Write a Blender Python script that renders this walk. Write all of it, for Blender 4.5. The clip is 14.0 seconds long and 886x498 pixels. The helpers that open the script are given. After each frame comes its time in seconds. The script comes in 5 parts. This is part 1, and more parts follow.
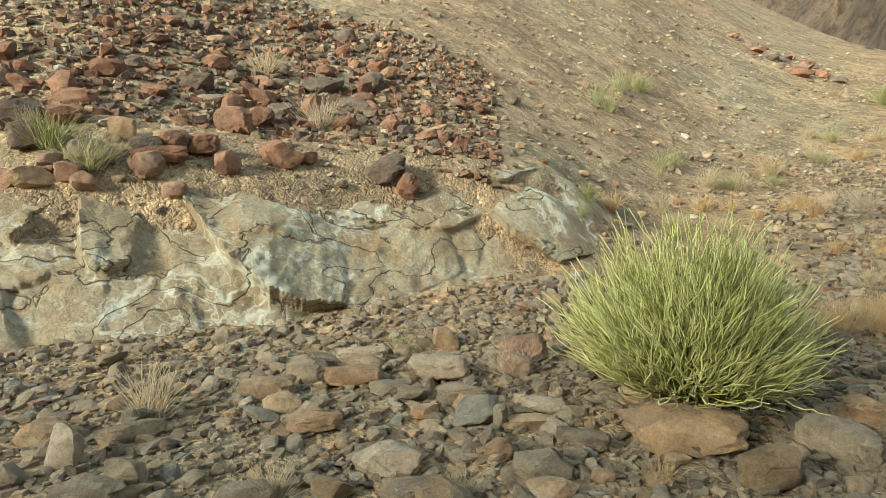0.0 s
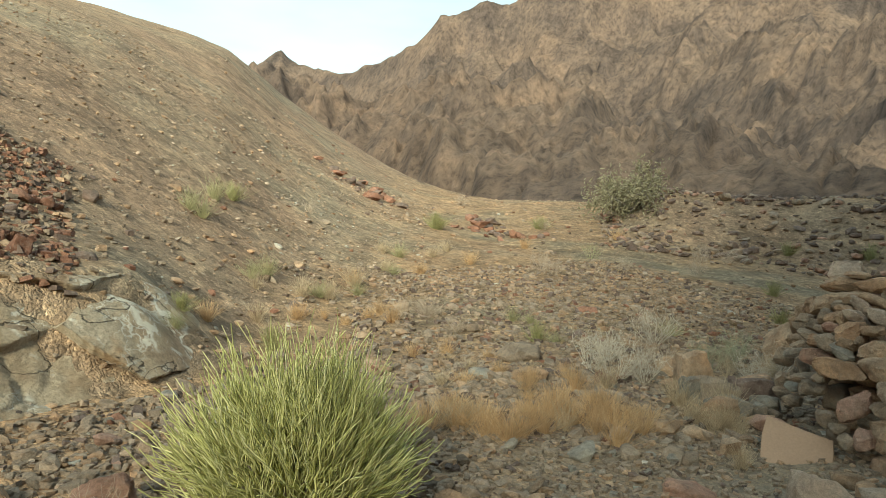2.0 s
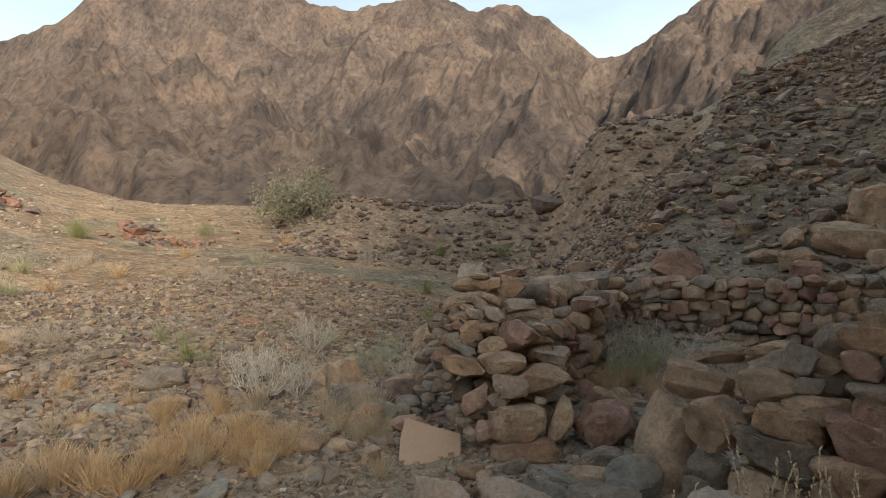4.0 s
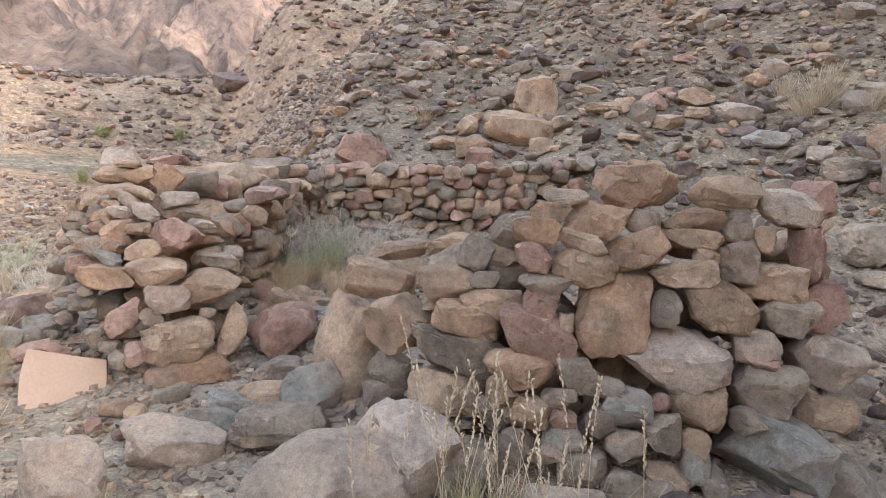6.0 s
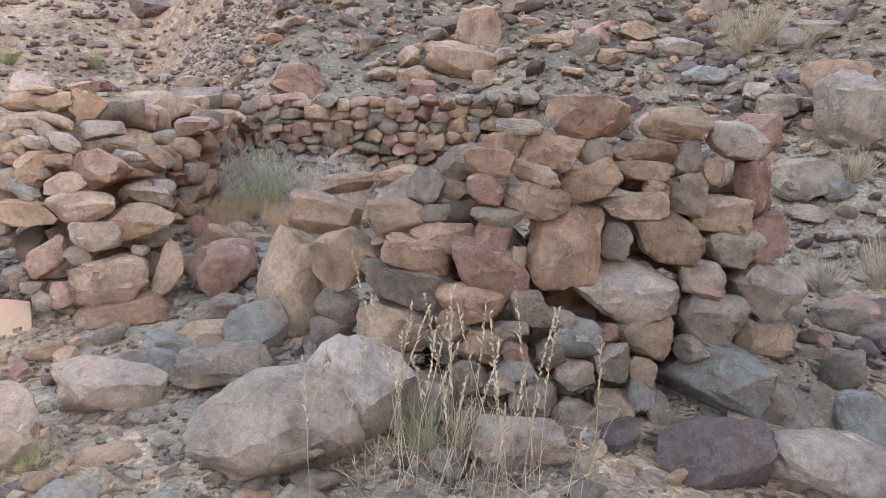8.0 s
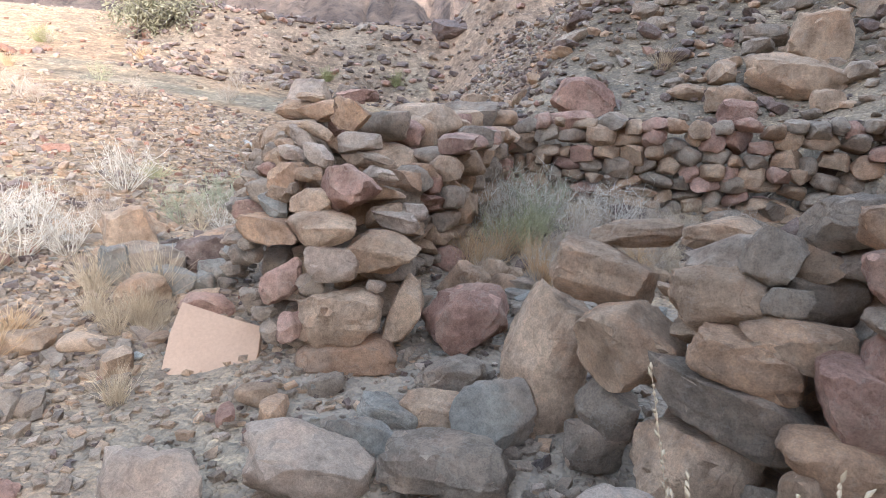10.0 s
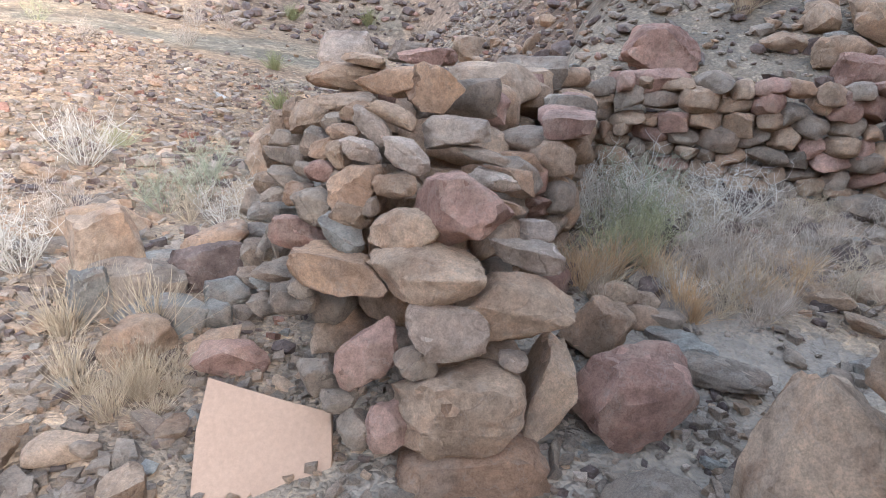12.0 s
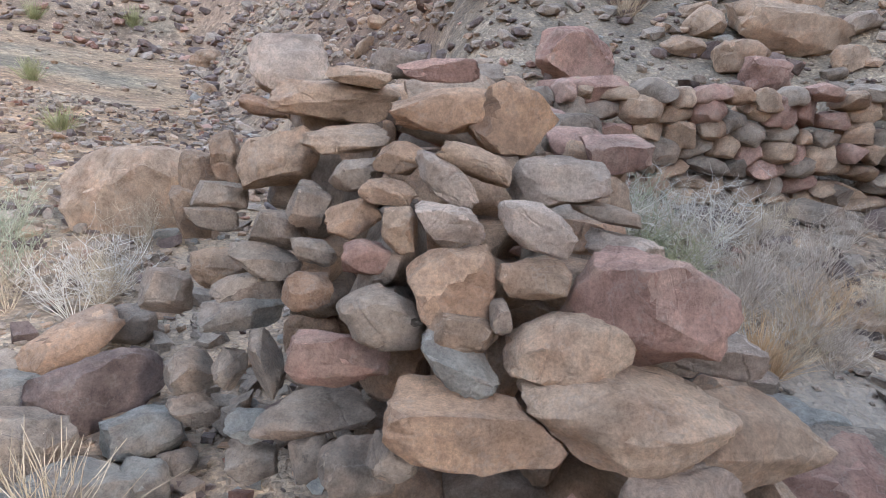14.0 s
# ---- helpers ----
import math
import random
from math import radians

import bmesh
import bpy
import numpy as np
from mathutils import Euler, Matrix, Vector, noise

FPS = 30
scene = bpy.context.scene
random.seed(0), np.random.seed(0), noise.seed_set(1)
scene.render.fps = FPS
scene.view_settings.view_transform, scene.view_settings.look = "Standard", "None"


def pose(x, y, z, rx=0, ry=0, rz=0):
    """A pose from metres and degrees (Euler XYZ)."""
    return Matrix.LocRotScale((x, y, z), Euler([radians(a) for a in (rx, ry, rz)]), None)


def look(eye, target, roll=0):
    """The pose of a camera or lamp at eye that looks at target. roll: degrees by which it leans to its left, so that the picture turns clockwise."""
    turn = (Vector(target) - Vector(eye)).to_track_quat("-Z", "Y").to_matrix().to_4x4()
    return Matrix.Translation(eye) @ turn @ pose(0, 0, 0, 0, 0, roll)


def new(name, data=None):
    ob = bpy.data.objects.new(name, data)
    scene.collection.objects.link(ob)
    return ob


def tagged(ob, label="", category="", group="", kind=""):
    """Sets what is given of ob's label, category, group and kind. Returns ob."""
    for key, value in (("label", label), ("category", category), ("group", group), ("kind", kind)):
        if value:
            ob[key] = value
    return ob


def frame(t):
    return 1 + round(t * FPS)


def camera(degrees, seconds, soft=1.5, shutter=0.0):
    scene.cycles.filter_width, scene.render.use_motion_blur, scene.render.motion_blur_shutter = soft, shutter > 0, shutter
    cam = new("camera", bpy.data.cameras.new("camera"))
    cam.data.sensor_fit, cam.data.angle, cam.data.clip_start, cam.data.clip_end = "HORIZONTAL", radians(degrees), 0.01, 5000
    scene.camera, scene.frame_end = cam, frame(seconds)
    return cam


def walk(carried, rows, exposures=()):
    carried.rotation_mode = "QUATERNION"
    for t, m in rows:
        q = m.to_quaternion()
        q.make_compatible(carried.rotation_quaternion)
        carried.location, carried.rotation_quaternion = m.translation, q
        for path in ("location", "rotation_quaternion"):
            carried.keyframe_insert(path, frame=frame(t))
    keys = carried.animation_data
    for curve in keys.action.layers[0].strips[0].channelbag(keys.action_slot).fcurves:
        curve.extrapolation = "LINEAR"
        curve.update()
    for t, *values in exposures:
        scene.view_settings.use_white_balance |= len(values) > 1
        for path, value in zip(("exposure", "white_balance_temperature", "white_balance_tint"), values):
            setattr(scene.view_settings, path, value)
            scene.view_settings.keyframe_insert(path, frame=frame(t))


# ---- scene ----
cam = camera(68.2, 14.0, soft=0.65)
PATH = [
    (0, (0.363, 0.018, 1.417), (0.251, 1.984, 1.067), -0.3),
    (0.5, (0.386, 0.028, 1.41), (0.589, 1.993, 1.099), 0.5),
    (1, (0.393, 0.033, 1.455), (0.913, 1.943, 1.173), 1.0),
    (1.4, (0.399, 0.086, 1.477), (1.151, 1.927, 1.263), 1.8),
    (1.5, (0.353, 0.125, 1.45), (1.168, 1.944, 1.289), 2.0),
    (2, (0.328, 0.22, 1.426), (1.367, 1.929, 1.427), 2.8),
    (2.5, (0.319, 0.235, 1.512), (1.48, 1.86, 1.628), 3.1),
    (3, (0.514, 0.092, 1.53), (1.797, 1.612, 1.737), 4.0),
    (3.5, (0.68, 0.195, 1.536), (2.22, 1.467, 1.654), 2.1),
    (4, (0.814, 0.268, 1.492), (2.526, 1.301, 1.536), 0.7),
    (4.2, (0.876, 0.242, 1.513), (2.641, 1.184, 1.523), 1.2),
    (6.3, (1.482, 0.355, 1.508), (3.456, 0.388, 1.188), 1.0),
    (6.5, (1.479, 0.351, 1.514), (3.451, 0.302, 1.183), 1.1),
    (7, (1.471, 0.332, 1.518), (3.427, 0.098, 1.174), 1.7),
    (7.5, (1.445, 0.285, 1.509), (3.362, -0.151, 1.142), 1.0),
    (7.9, (1.552, 0.423, 1.479), (3.493, 0.289, 1.016), 1.9),
    (8, (1.539, 0.419, 1.467), (3.482, 0.379, 0.995), 1.9),
    (8.5, (1.677, 0.49, 1.435), (3.583, 0.853, 0.951), 2.2),
    (9, (2.015, 0.434, 1.416), (3.826, 1.173, 1.0), 3.1),
    (9.2, (2.1, 0.455, 1.427), (3.898, 1.223, 1.004), 2.7),
    (11.3, (3.211, 1.362, 1.393), (5.045, 1.97, 0.877), 4.0),
    (11.5, (3.259, 1.513, 1.469), (5.091, 2.098, 0.922), -0.4),
    (12, (3.363, 1.756, 1.489), (5.174, 2.346, 0.88), 3.6),
    (12.5, (3.675, 2.104, 1.478), (5.505, 2.621, 0.858), 1.0),
    (13, (3.816, 2.331, 1.508), (5.684, 2.717, 0.905), 3.7),
    (13.5, (3.874, 2.698, 1.5), (5.797, 2.734, 0.95), 2.2),
    (14, (4.071, 2.873, 1.457), (5.988, 2.82, 0.891), 3.3),
]
EXPOSURES = [(0, 0.8, 6300, -10), (1.5, 0.62, 6300, -9), (2.5, 0.3, 6250, -4), (3.2, -0.06, 5950, 3), (4.2, 0.5, 6150, 8), (6.3, 2.15, 5800, 17), (7.5, 2.18, 5750, 17), (8.2, 2.15, 5500, 17), (9.2, 2.05, 5400, 15), (11.3, 2.05, 5350, 16), (14, 2.12, 5400, 17)]
walk(cam, [(t, look(eye, target, roll)) for t, eye, target, roll in PATH], EXPOSURES)

# ---- light ----
world = bpy.data.worlds.new("sky")
scene.world = world
world.use_nodes = True
wn = world.node_tree
sky = wn.nodes.new("ShaderNodeTexSky")
sky.sky_type = "NISHITA"
sky.sun_disc = False
SUN_AZ, SUN_EL = 226.0, 25.0          # degrees from +y towards +x, and above the horizon
sky.sun_elevation, sky.sun_rotation = radians(SUN_EL), radians(SUN_AZ)
sky.dust_density, sky.ozone_density = 2.5, 1.0
cloud_at = wn.nodes.new("ShaderNodeTexCoord")
cloud_map = wn.nodes.new("ShaderNodeMapping")
cloud_map.inputs["Scale"].default_value = (1.0, 1.0, 3.5)
cloud = wn.nodes.new("ShaderNodeTexNoise")
cloud.inputs["Scale"].default_value, cloud.inputs["Detail"].default_value = 2.2, 5.0
cloud_ramp = wn.nodes.new("ShaderNodeValToRGB")
cloud_ramp.color_ramp.elements[0].position, cloud_ramp.color_ramp.elements[0].color = 0.35, (0.66, 0.66, 0.66, 1)
cloud_ramp.color_ramp.elements[1].position, cloud_ramp.color_ramp.elements[1].color = 0.65, (0.92, 0.92, 0.92, 1)
veil = wn.nodes.new("ShaderNodeMix")
veil.data_type = "RGBA"
wn.links.new(cloud_at.outputs["Generated"], cloud_map.inputs["Vector"])
wn.links.new(cloud_map.outputs["Vector"], cloud.inputs["Vector"])
wn.links.new(cloud.outputs["Fac"], cloud_ramp.inputs["Fac"])
high = wn.nodes.new("ShaderNodeSeparateXYZ")          # haze thins towards the zenith
wn.links.new(cloud_at.outputs["Generated"], high.inputs[0])
thin = wn.nodes.new("ShaderNodeMapRange")
thin.inputs["From Min"].default_value, thin.inputs["From Max"].default_value = 0.25, 0.95
thin.inputs["To Min"].default_value, thin.inputs["To Max"].default_value = 1.0, 0.3
wn.links.new(high.outputs["Z"], thin.inputs["Value"])
haze = wn.nodes.new("ShaderNodeMath")
haze.operation = "MULTIPLY"
wn.links.new(cloud_ramp.outputs["Color"], haze.inputs[0])
wn.links.new(thin.outputs["Result"], haze.inputs[1])
wn.links.new(haze.outputs[0], veil.inputs[0])
wn.links.new(sky.outputs["Color"], veil.inputs[6])
veil.inputs[7].default_value = (12.4, 14.2, 15.4, 1)      # thin high cloud
wn.links.new(veil.outputs[2], wn.nodes["Background"].inputs["Color"])
wn.nodes["Background"].inputs["Strength"].default_value = 0.073
sun_data = bpy.data.lights.new("sun", "SUN")
sun_data.energy, sun_data.angle, sun_data.color = 4.5, radians(13), (1.0, 0.90, 0.76)
sun = new("sun", sun_data)
sun_way = Vector((math.sin(radians(SUN_AZ)) * math.cos(radians(SUN_EL)), math.cos(radians(SUN_AZ)) * math.cos(radians(SUN_EL)), math.sin(radians(SUN_EL))))
sun.matrix_world = look((0, 0, 60), Vector((0, 0, 60)) - sun_way)


# ---- materials ----
def material(name, rough=0.9):
    m = bpy.data.materials.new(name)
    m.use_nodes = True
    b = m.node_tree.nodes["Principled BSDF"]
    b.inputs["Roughness"].default_value = rough
    b.inputs["Specular IOR Level"].default_value = 0.25
    return m, m.node_tree, b


def node(tree, kind, **values):
    n = tree.nodes.new(kind)
    for k, v in values.items():
        n.inputs[k.replace("_", " ")].default_value = v
    return n


def world_point(tree, stretch=(1, 1, 1)):
    g = tree.nodes.new("ShaderNodeNewGeometry")
    mp = tree.nodes.new("ShaderNodeMapping")
    mp.inputs["Scale"].default_value = stretch
    tree.links.new(g.outputs["Position"], mp.inputs["Vector"])
    return mp.outputs["Vector"]


def noise_tex(tree, vec, scale, detail=6, rough=0.6):
    n = node(tree, "ShaderNodeTexNoise", Scale=scale, Detail=detail, Roughness=rough)
    tree.links.new(vec, n.inputs["Vector"])
    return n.outputs["Fac"]


def ramp(tree, fac, stops):
    r = tree.nodes.new("ShaderNodeValToRGB")
    e = r.color_ramp.elements
    while len(e) < len(stops):
        e.new(0.5)
    for el, (p, c) in zip(e, stops):
        el.position, el.color = p, (*c, 1)
    tree.links.new(fac, r.inputs["Fac"])
    return r.outputs["Color"]


def mix(tree, fac, a, b, blend="MIX"):
    m = tree.nodes.new("ShaderNodeMix")
    m.data_type, m.blend_type = "RGBA", blend
    for sock, v in (("Factor", fac), ("A", a), ("B", b)):
        i = next(s for s in m.inputs if s.name == sock and s.enabled and s.type == ("VALUE" if sock == "Factor" else "RGBA"))
        if isinstance(v, (int, float)):
            i.default_value = v
        elif isinstance(v, tuple):
            i.default_value = (*v, 1)
        else:
            tree.links.new(v, i)
    return next(s for s in m.outputs if s.enabled and s.type == "RGBA")


def bump(tree, bsdf, fac, strength, distance):
    b = node(tree, "ShaderNodeBump", Strength=strength, Distance=distance)
    tree.links.new(fac, b.inputs["Height"])
    tree.links.new(b.outputs["Normal"], bsdf.inputs["Normal"])
    return b


def stone_material(name, dark, mid, light, patch, patch_amount=0.6, veins=(0.6, 0.56, 0.48)):
    """Weathered rock: two tones that differ from stone to stone, patches of another mineral, grain and fine cracks."""
    m, t, b = material(name, 0.92)
    p = world_point(t)
    info = t.nodes.new("ShaderNodeObjectInfo")
    geo = t.nodes.new("ShaderNodeNewGeometry")
    both = node(t, "ShaderNodeMath")
    both.operation = "ADD"
    t.links.new(info.outputs["Random"], both.inputs[0])
    t.links.new(geo.outputs["Random Per Island"], both.inputs[1])
    part_of = node(t, "ShaderNodeMath")
    part_of.operation = "FRACT"
    t.links.new(both.outputs[0], part_of.inputs[0])
    off = node(t, "ShaderNodeVectorMath")
    off.operation = "MULTIPLY_ADD"
    t.links.new(part_of.outputs[0], off.inputs[0])
    off.inputs[1].default_value = (37, 53, 71)
    t.links.new(p, off.inputs[2])
    v = off.outputs[0]
    tone = ramp(t, part_of.outputs[0], [(0.0, dark), (0.5, mid), (1.0, light)])
    big = noise_tex(t, v, 4.5, 4, 0.6)
    c = mix(t, ramp(t, big, [(0.5, (0, 0, 0)), (0.62, (1, 1, 1))]), tone, mix(t, patch_amount, tone, patch))
    grain = noise_tex(t, v, 130, 8, 0.8)
    pit = noise_tex(t, v, 34, 6, 0.7)
    c = mix(t, 0.42, c, ramp(t, pit, [(0.34, (0.5, 0.48, 0.46)), (0.5, (1, 1, 1)), (0.66, (1.4, 1.38, 1.34))]), "MULTIPLY")
    c = mix(t, 0.55, c, ramp(t, grain, [(0.3, (0.3, 0.3, 0.31)), (0.5, (0.98, 0.98, 0.98)), (0.7, (1.5, 1.47, 1.42))]), "MULTIPLY")
    blotch = noise_tex(t, v, 5.5, 6, 0.62)
    c = mix(t, 0.7, c, ramp(t, blotch, [(0.33, (0.5, 0.48, 0.46)), (0.5, (1, 1, 1)), (0.66, (1.36, 1.32, 1.25))]), "MULTIPLY")
    dirt = noise_tex(t, v, 11, 6, 0.7)
    c = mix(t, ramp(t, dirt, [(0.56, (0, 0, 0)), (0.72, (0.55, 0.55, 0.55))]), c, (0.35, 0.30, 0.24))
    vein = node(t, "ShaderNodeTexNoise", Scale=5.0, Detail=5.0, Roughness=0.55)
    t.links.new(v, vein.inputs["Vector"])
    line = ramp(t, vein.outputs["Fac"], [(0.488, (0, 0, 0)), (0.497, (0.14, 0.14, 0.14)), (0.505, (0, 0, 0))])
    c = mix(t, line, c, veins)
    fissure = node(t, "ShaderNodeTexNoise", Scale=1.9, Detail=3.0, Roughness=0.5, Distortion=0.15)
    t.links.new(v, fissure.inputs["Vector"])
    split = ramp(t, fissure.outputs["Fac"], [(0.4955, (0, 0, 0)), (0.498, (1, 1, 1)), (0.5005, (0, 0, 0))])
    c = mix(t, mix(t, 0.55, (0.0, 0.0, 0.0), split), c, (0.07, 0.055, 0.045))
    t.links.new(c, b.inputs["Base Color"])
    h = mix(t, 0.4, mix(t, 0.5, grain, dirt), big)
    h = mix(t, mix(t, 0.8, (0.0, 0.0, 0.0), split), h, (0.0, 0.0, 0.0))
    h = mix(t, 0.35, h, noise_tex(t, v, 16, 12, 0.85))
    bump(t, b, h, 1.0, 0.065)
    return m


STONE = {
    "tan": stone_material("tan_stone", (0.355, 0.247, 0.16), (0.45, 0.316, 0.206), (0.555, 0.40, 0.27), (0.51, 0.32, 0.195)),
    "orange": stone_material("orange_stone", (0.38, 0.235, 0.145), (0.48, 0.305, 0.185), (0.56, 0.37, 0.23), (0.38, 0.28, 0.20)),
    "red": stone_material("red_stone", (0.34, 0.198, 0.142), (0.43, 0.258, 0.188), (0.53, 0.335, 0.25), (0.42, 0.29, 0.21)),
    "grey": stone_material("grey_stone", (0.26, 0.205, 0.152), (0.34, 0.268, 0.199), (0.425, 0.338, 0.252), (0.42, 0.30, 0.21)),
    "pale": stone_material("pale_stone", (0.43, 0.335, 0.25), (0.51, 0.40, 0.305), (0.59, 0.47, 0.365), (0.47, 0.34, 0.25)),
    "blue": stone_material("blue_grey_stone", (0.28, 0.25, 0.205), (0.34, 0.31, 0.258), (0.41, 0.38, 0.32), (0.36, 0.27, 0.20)),
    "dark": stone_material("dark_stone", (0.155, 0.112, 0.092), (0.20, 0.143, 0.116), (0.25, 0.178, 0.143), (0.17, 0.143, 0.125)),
    "rust": stone_material("rust_stone", (0.24, 0.118, 0.078), (0.31, 0.158, 0.102), (0.39, 0.21, 0.14), (0.22, 0.14, 0.11)),
    "white": stone_material("white_quartz", (0.48, 0.44, 0.37), (0.56, 0.52, 0.44), (0.66, 0.62, 0.54), (0.42, 0.36, 0.28)),
}


def ground_material():
    """Stony desert earth: olive-brown and rust patches, gravel specks, pale rock veins."""
    m, t, b = material("stony_earth", 0.95)
    p = world_point(t)
    wide = noise_tex(t, p, 0.16, 5, 0.55)
    c = ramp(t, wide, [(0.36, (0.265, 0.215, 0.145)), (0.45, (0.335, 0.232, 0.138)), (0.53, (0.37, 0.245, 0.145)), (0.66, (0.30, 0.235, 0.158))])
    geo = t.nodes.new("ShaderNodeNewGeometry")
    axes = t.nodes.new("ShaderNodeSeparateXYZ")
    t.links.new(geo.outputs["Normal"], axes.inputs[0])
    c = mix(t, ramp(t, axes.outputs[2], [(0.90, (0.85, 0.85, 0.85)), (0.985, (0, 0, 0))]), c, mix(t, ramp(t, wide, [(0.4, (0, 0, 0)), (0.6, (1, 1, 1))]), (0.36, 0.245, 0.165), (0.33, 0.265, 0.185)))
    half = noise_tex(t, p, 0.7, 12, 0.72)
    c = mix(t, 0.85, c, ramp(t, half, [(0.36, (0.6, 0.58, 0.56)), (0.5, (1, 1, 1)), (0.64, (1.35, 1.32, 1.26))]), "MULTIPLY")
    streak = noise_tex(t, world_point(t, (0.6, 0.6, 3.0)), 1.6, 8, 0.7)
    c = mix(t, ramp(t, streak, [(0.6, (0, 0, 0)), (0.72, (0.55, 0.55, 0.55))]), c, (0.46, 0.40, 0.30))
    mid = noise_tex(t, p, 2.2, 8, 0.7)
    c = mix(t, 0.8, c, ramp(t, mid, [(0.3, (0.55, 0.55, 0.55)), (0.5, (1, 1, 1)), (0.7, (1.35, 1.3, 1.22))]), "MULTIPLY")
    warp = node(t, "ShaderNodeTexNoise", Scale=14.0, Detail=3.0)
    t.links.new(p, warp.inputs["Vector"])
    bent = node(t, "ShaderNodeVectorMath")
    bent.operation = "MULTIPLY_ADD"
    t.links.new(warp.outputs["Color"], bent.inputs[0])
    bent.inputs[1].default_value = (0.09, 0.09, 0.09)
    t.links.new(p, bent.inputs[2])
    cells = node(t, "ShaderNodeTexVoronoi", Scale=34.0)
    t.links.new(bent.outputs[0], cells.inputs["Vector"])
    speck = ramp(t, noise_tex(t, p, 42, 6, 0.75), [(0.3, (0.4, 0.39, 0.38)), (0.52, (1.0, 1.0, 1.0)), (0.7, (1.6, 1.57, 1.5))])
    c = mix(t, 0.85, c, speck, "MULTIPLY")
    sep = t.nodes.new("ShaderNodeSeparateColor")
    t.links.new(cells.outputs["Color"], sep.inputs[0])
    big_cells = node(t, "ShaderNodeTexVoronoi", Scale=8.0)
    t.links.new(bent.outputs[0], big_cells.inputs["Vector"])
    sep2 = t.nodes.new("ShaderNodeSeparateColor")
    t.links.new(big_cells.outputs["Color"], sep2.inputs[0])
    c = mix(t, 0.6, c, ramp(t, sep2.outputs[1], [(0.0, (0.55, 0.54, 0.53)), (0.5, (1, 0.99, 0.97)), (0.9, (1.25, 1.22, 1.18)), (1.0, (1.8, 1.78, 1.7))]), "MULTIPLY")
    c = mix(t, 0.5, c, ramp(t, sep.outputs[0], [(0.0, (0.5, 0.5, 0.5)), (0.6, (1, 0.99, 0.97)), (0.93, (1.25, 1.22, 1.18)), (1.0, (2.2, 2.2, 2.1))]), "MULTIPLY")
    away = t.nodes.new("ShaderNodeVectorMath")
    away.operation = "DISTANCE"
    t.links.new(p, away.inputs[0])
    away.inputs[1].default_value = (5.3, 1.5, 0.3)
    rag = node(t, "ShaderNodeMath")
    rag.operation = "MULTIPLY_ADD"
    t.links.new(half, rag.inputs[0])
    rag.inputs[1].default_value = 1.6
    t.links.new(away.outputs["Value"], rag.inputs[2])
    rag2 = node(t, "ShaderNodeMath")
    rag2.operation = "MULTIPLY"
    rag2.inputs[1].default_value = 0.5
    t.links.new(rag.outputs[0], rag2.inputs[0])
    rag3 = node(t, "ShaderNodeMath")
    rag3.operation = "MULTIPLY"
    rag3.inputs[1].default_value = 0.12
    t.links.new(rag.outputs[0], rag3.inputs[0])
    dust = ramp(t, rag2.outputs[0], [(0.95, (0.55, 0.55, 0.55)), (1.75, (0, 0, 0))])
    # ground colour darkened around the eastern slope, with a ragged edge
    slope_from = t.nodes.new("ShaderNodeVectorMath")
    slope_from.operation = "DISTANCE"
    t.links.new(p, slope_from.inputs[0])
    slope_from.inputs[1].default_value = (16, -3, 4)
    edge = node(t, "ShaderNodeMath")
    edge.operation = "MULTIPLY_ADD"
    t.links.new(half, edge.inputs[0])
    edge.inputs[1].default_value = 3.0
    t.links.new(slope_from.outputs["Value"], edge.inputs[2])
    part_in = node(t, "ShaderNodeMath")
    part_in.operation = "MULTIPLY"
    part_in.inputs[1].default_value = 0.05
    t.links.new(edge.outputs[0], part_in.inputs[0])
    c = mix(t, ramp(t, part_in.outputs[0], [(0.46, (0.72, 0.72, 0.72)), (0.6, (0, 0, 0))]), c, mix(t, 1.0, c, (0.5, 0.46, 0.43), "MULTIPLY"))
    # ground turned greyer within some six metres of the ruin
    greyed = ramp(t, rag3.outputs[0], [(0.45, (0.8, 0.8, 0.8)), (0.85, (0, 0, 0))])
    c = mix(t, greyed, c, mix(t, 0.6, (0.285, 0.25, 0.2), c))
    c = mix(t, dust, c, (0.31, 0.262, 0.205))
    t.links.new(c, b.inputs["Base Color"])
    hgt = mix(t, 0.5, ramp(t, cells.outputs["Distance"], [(0.0, (1, 1, 1)), (0.8, (0, 0, 0))]), mid)
    hgt = mix(t, 0.4, hgt, ramp(t, big_cells.outputs["Distance"], [(0.0, (1, 1, 1)), (0.7, (0, 0, 0))]))
    bump(t, b, hgt, 1.0, 0.045)
    return m


GROUND = ground_material()


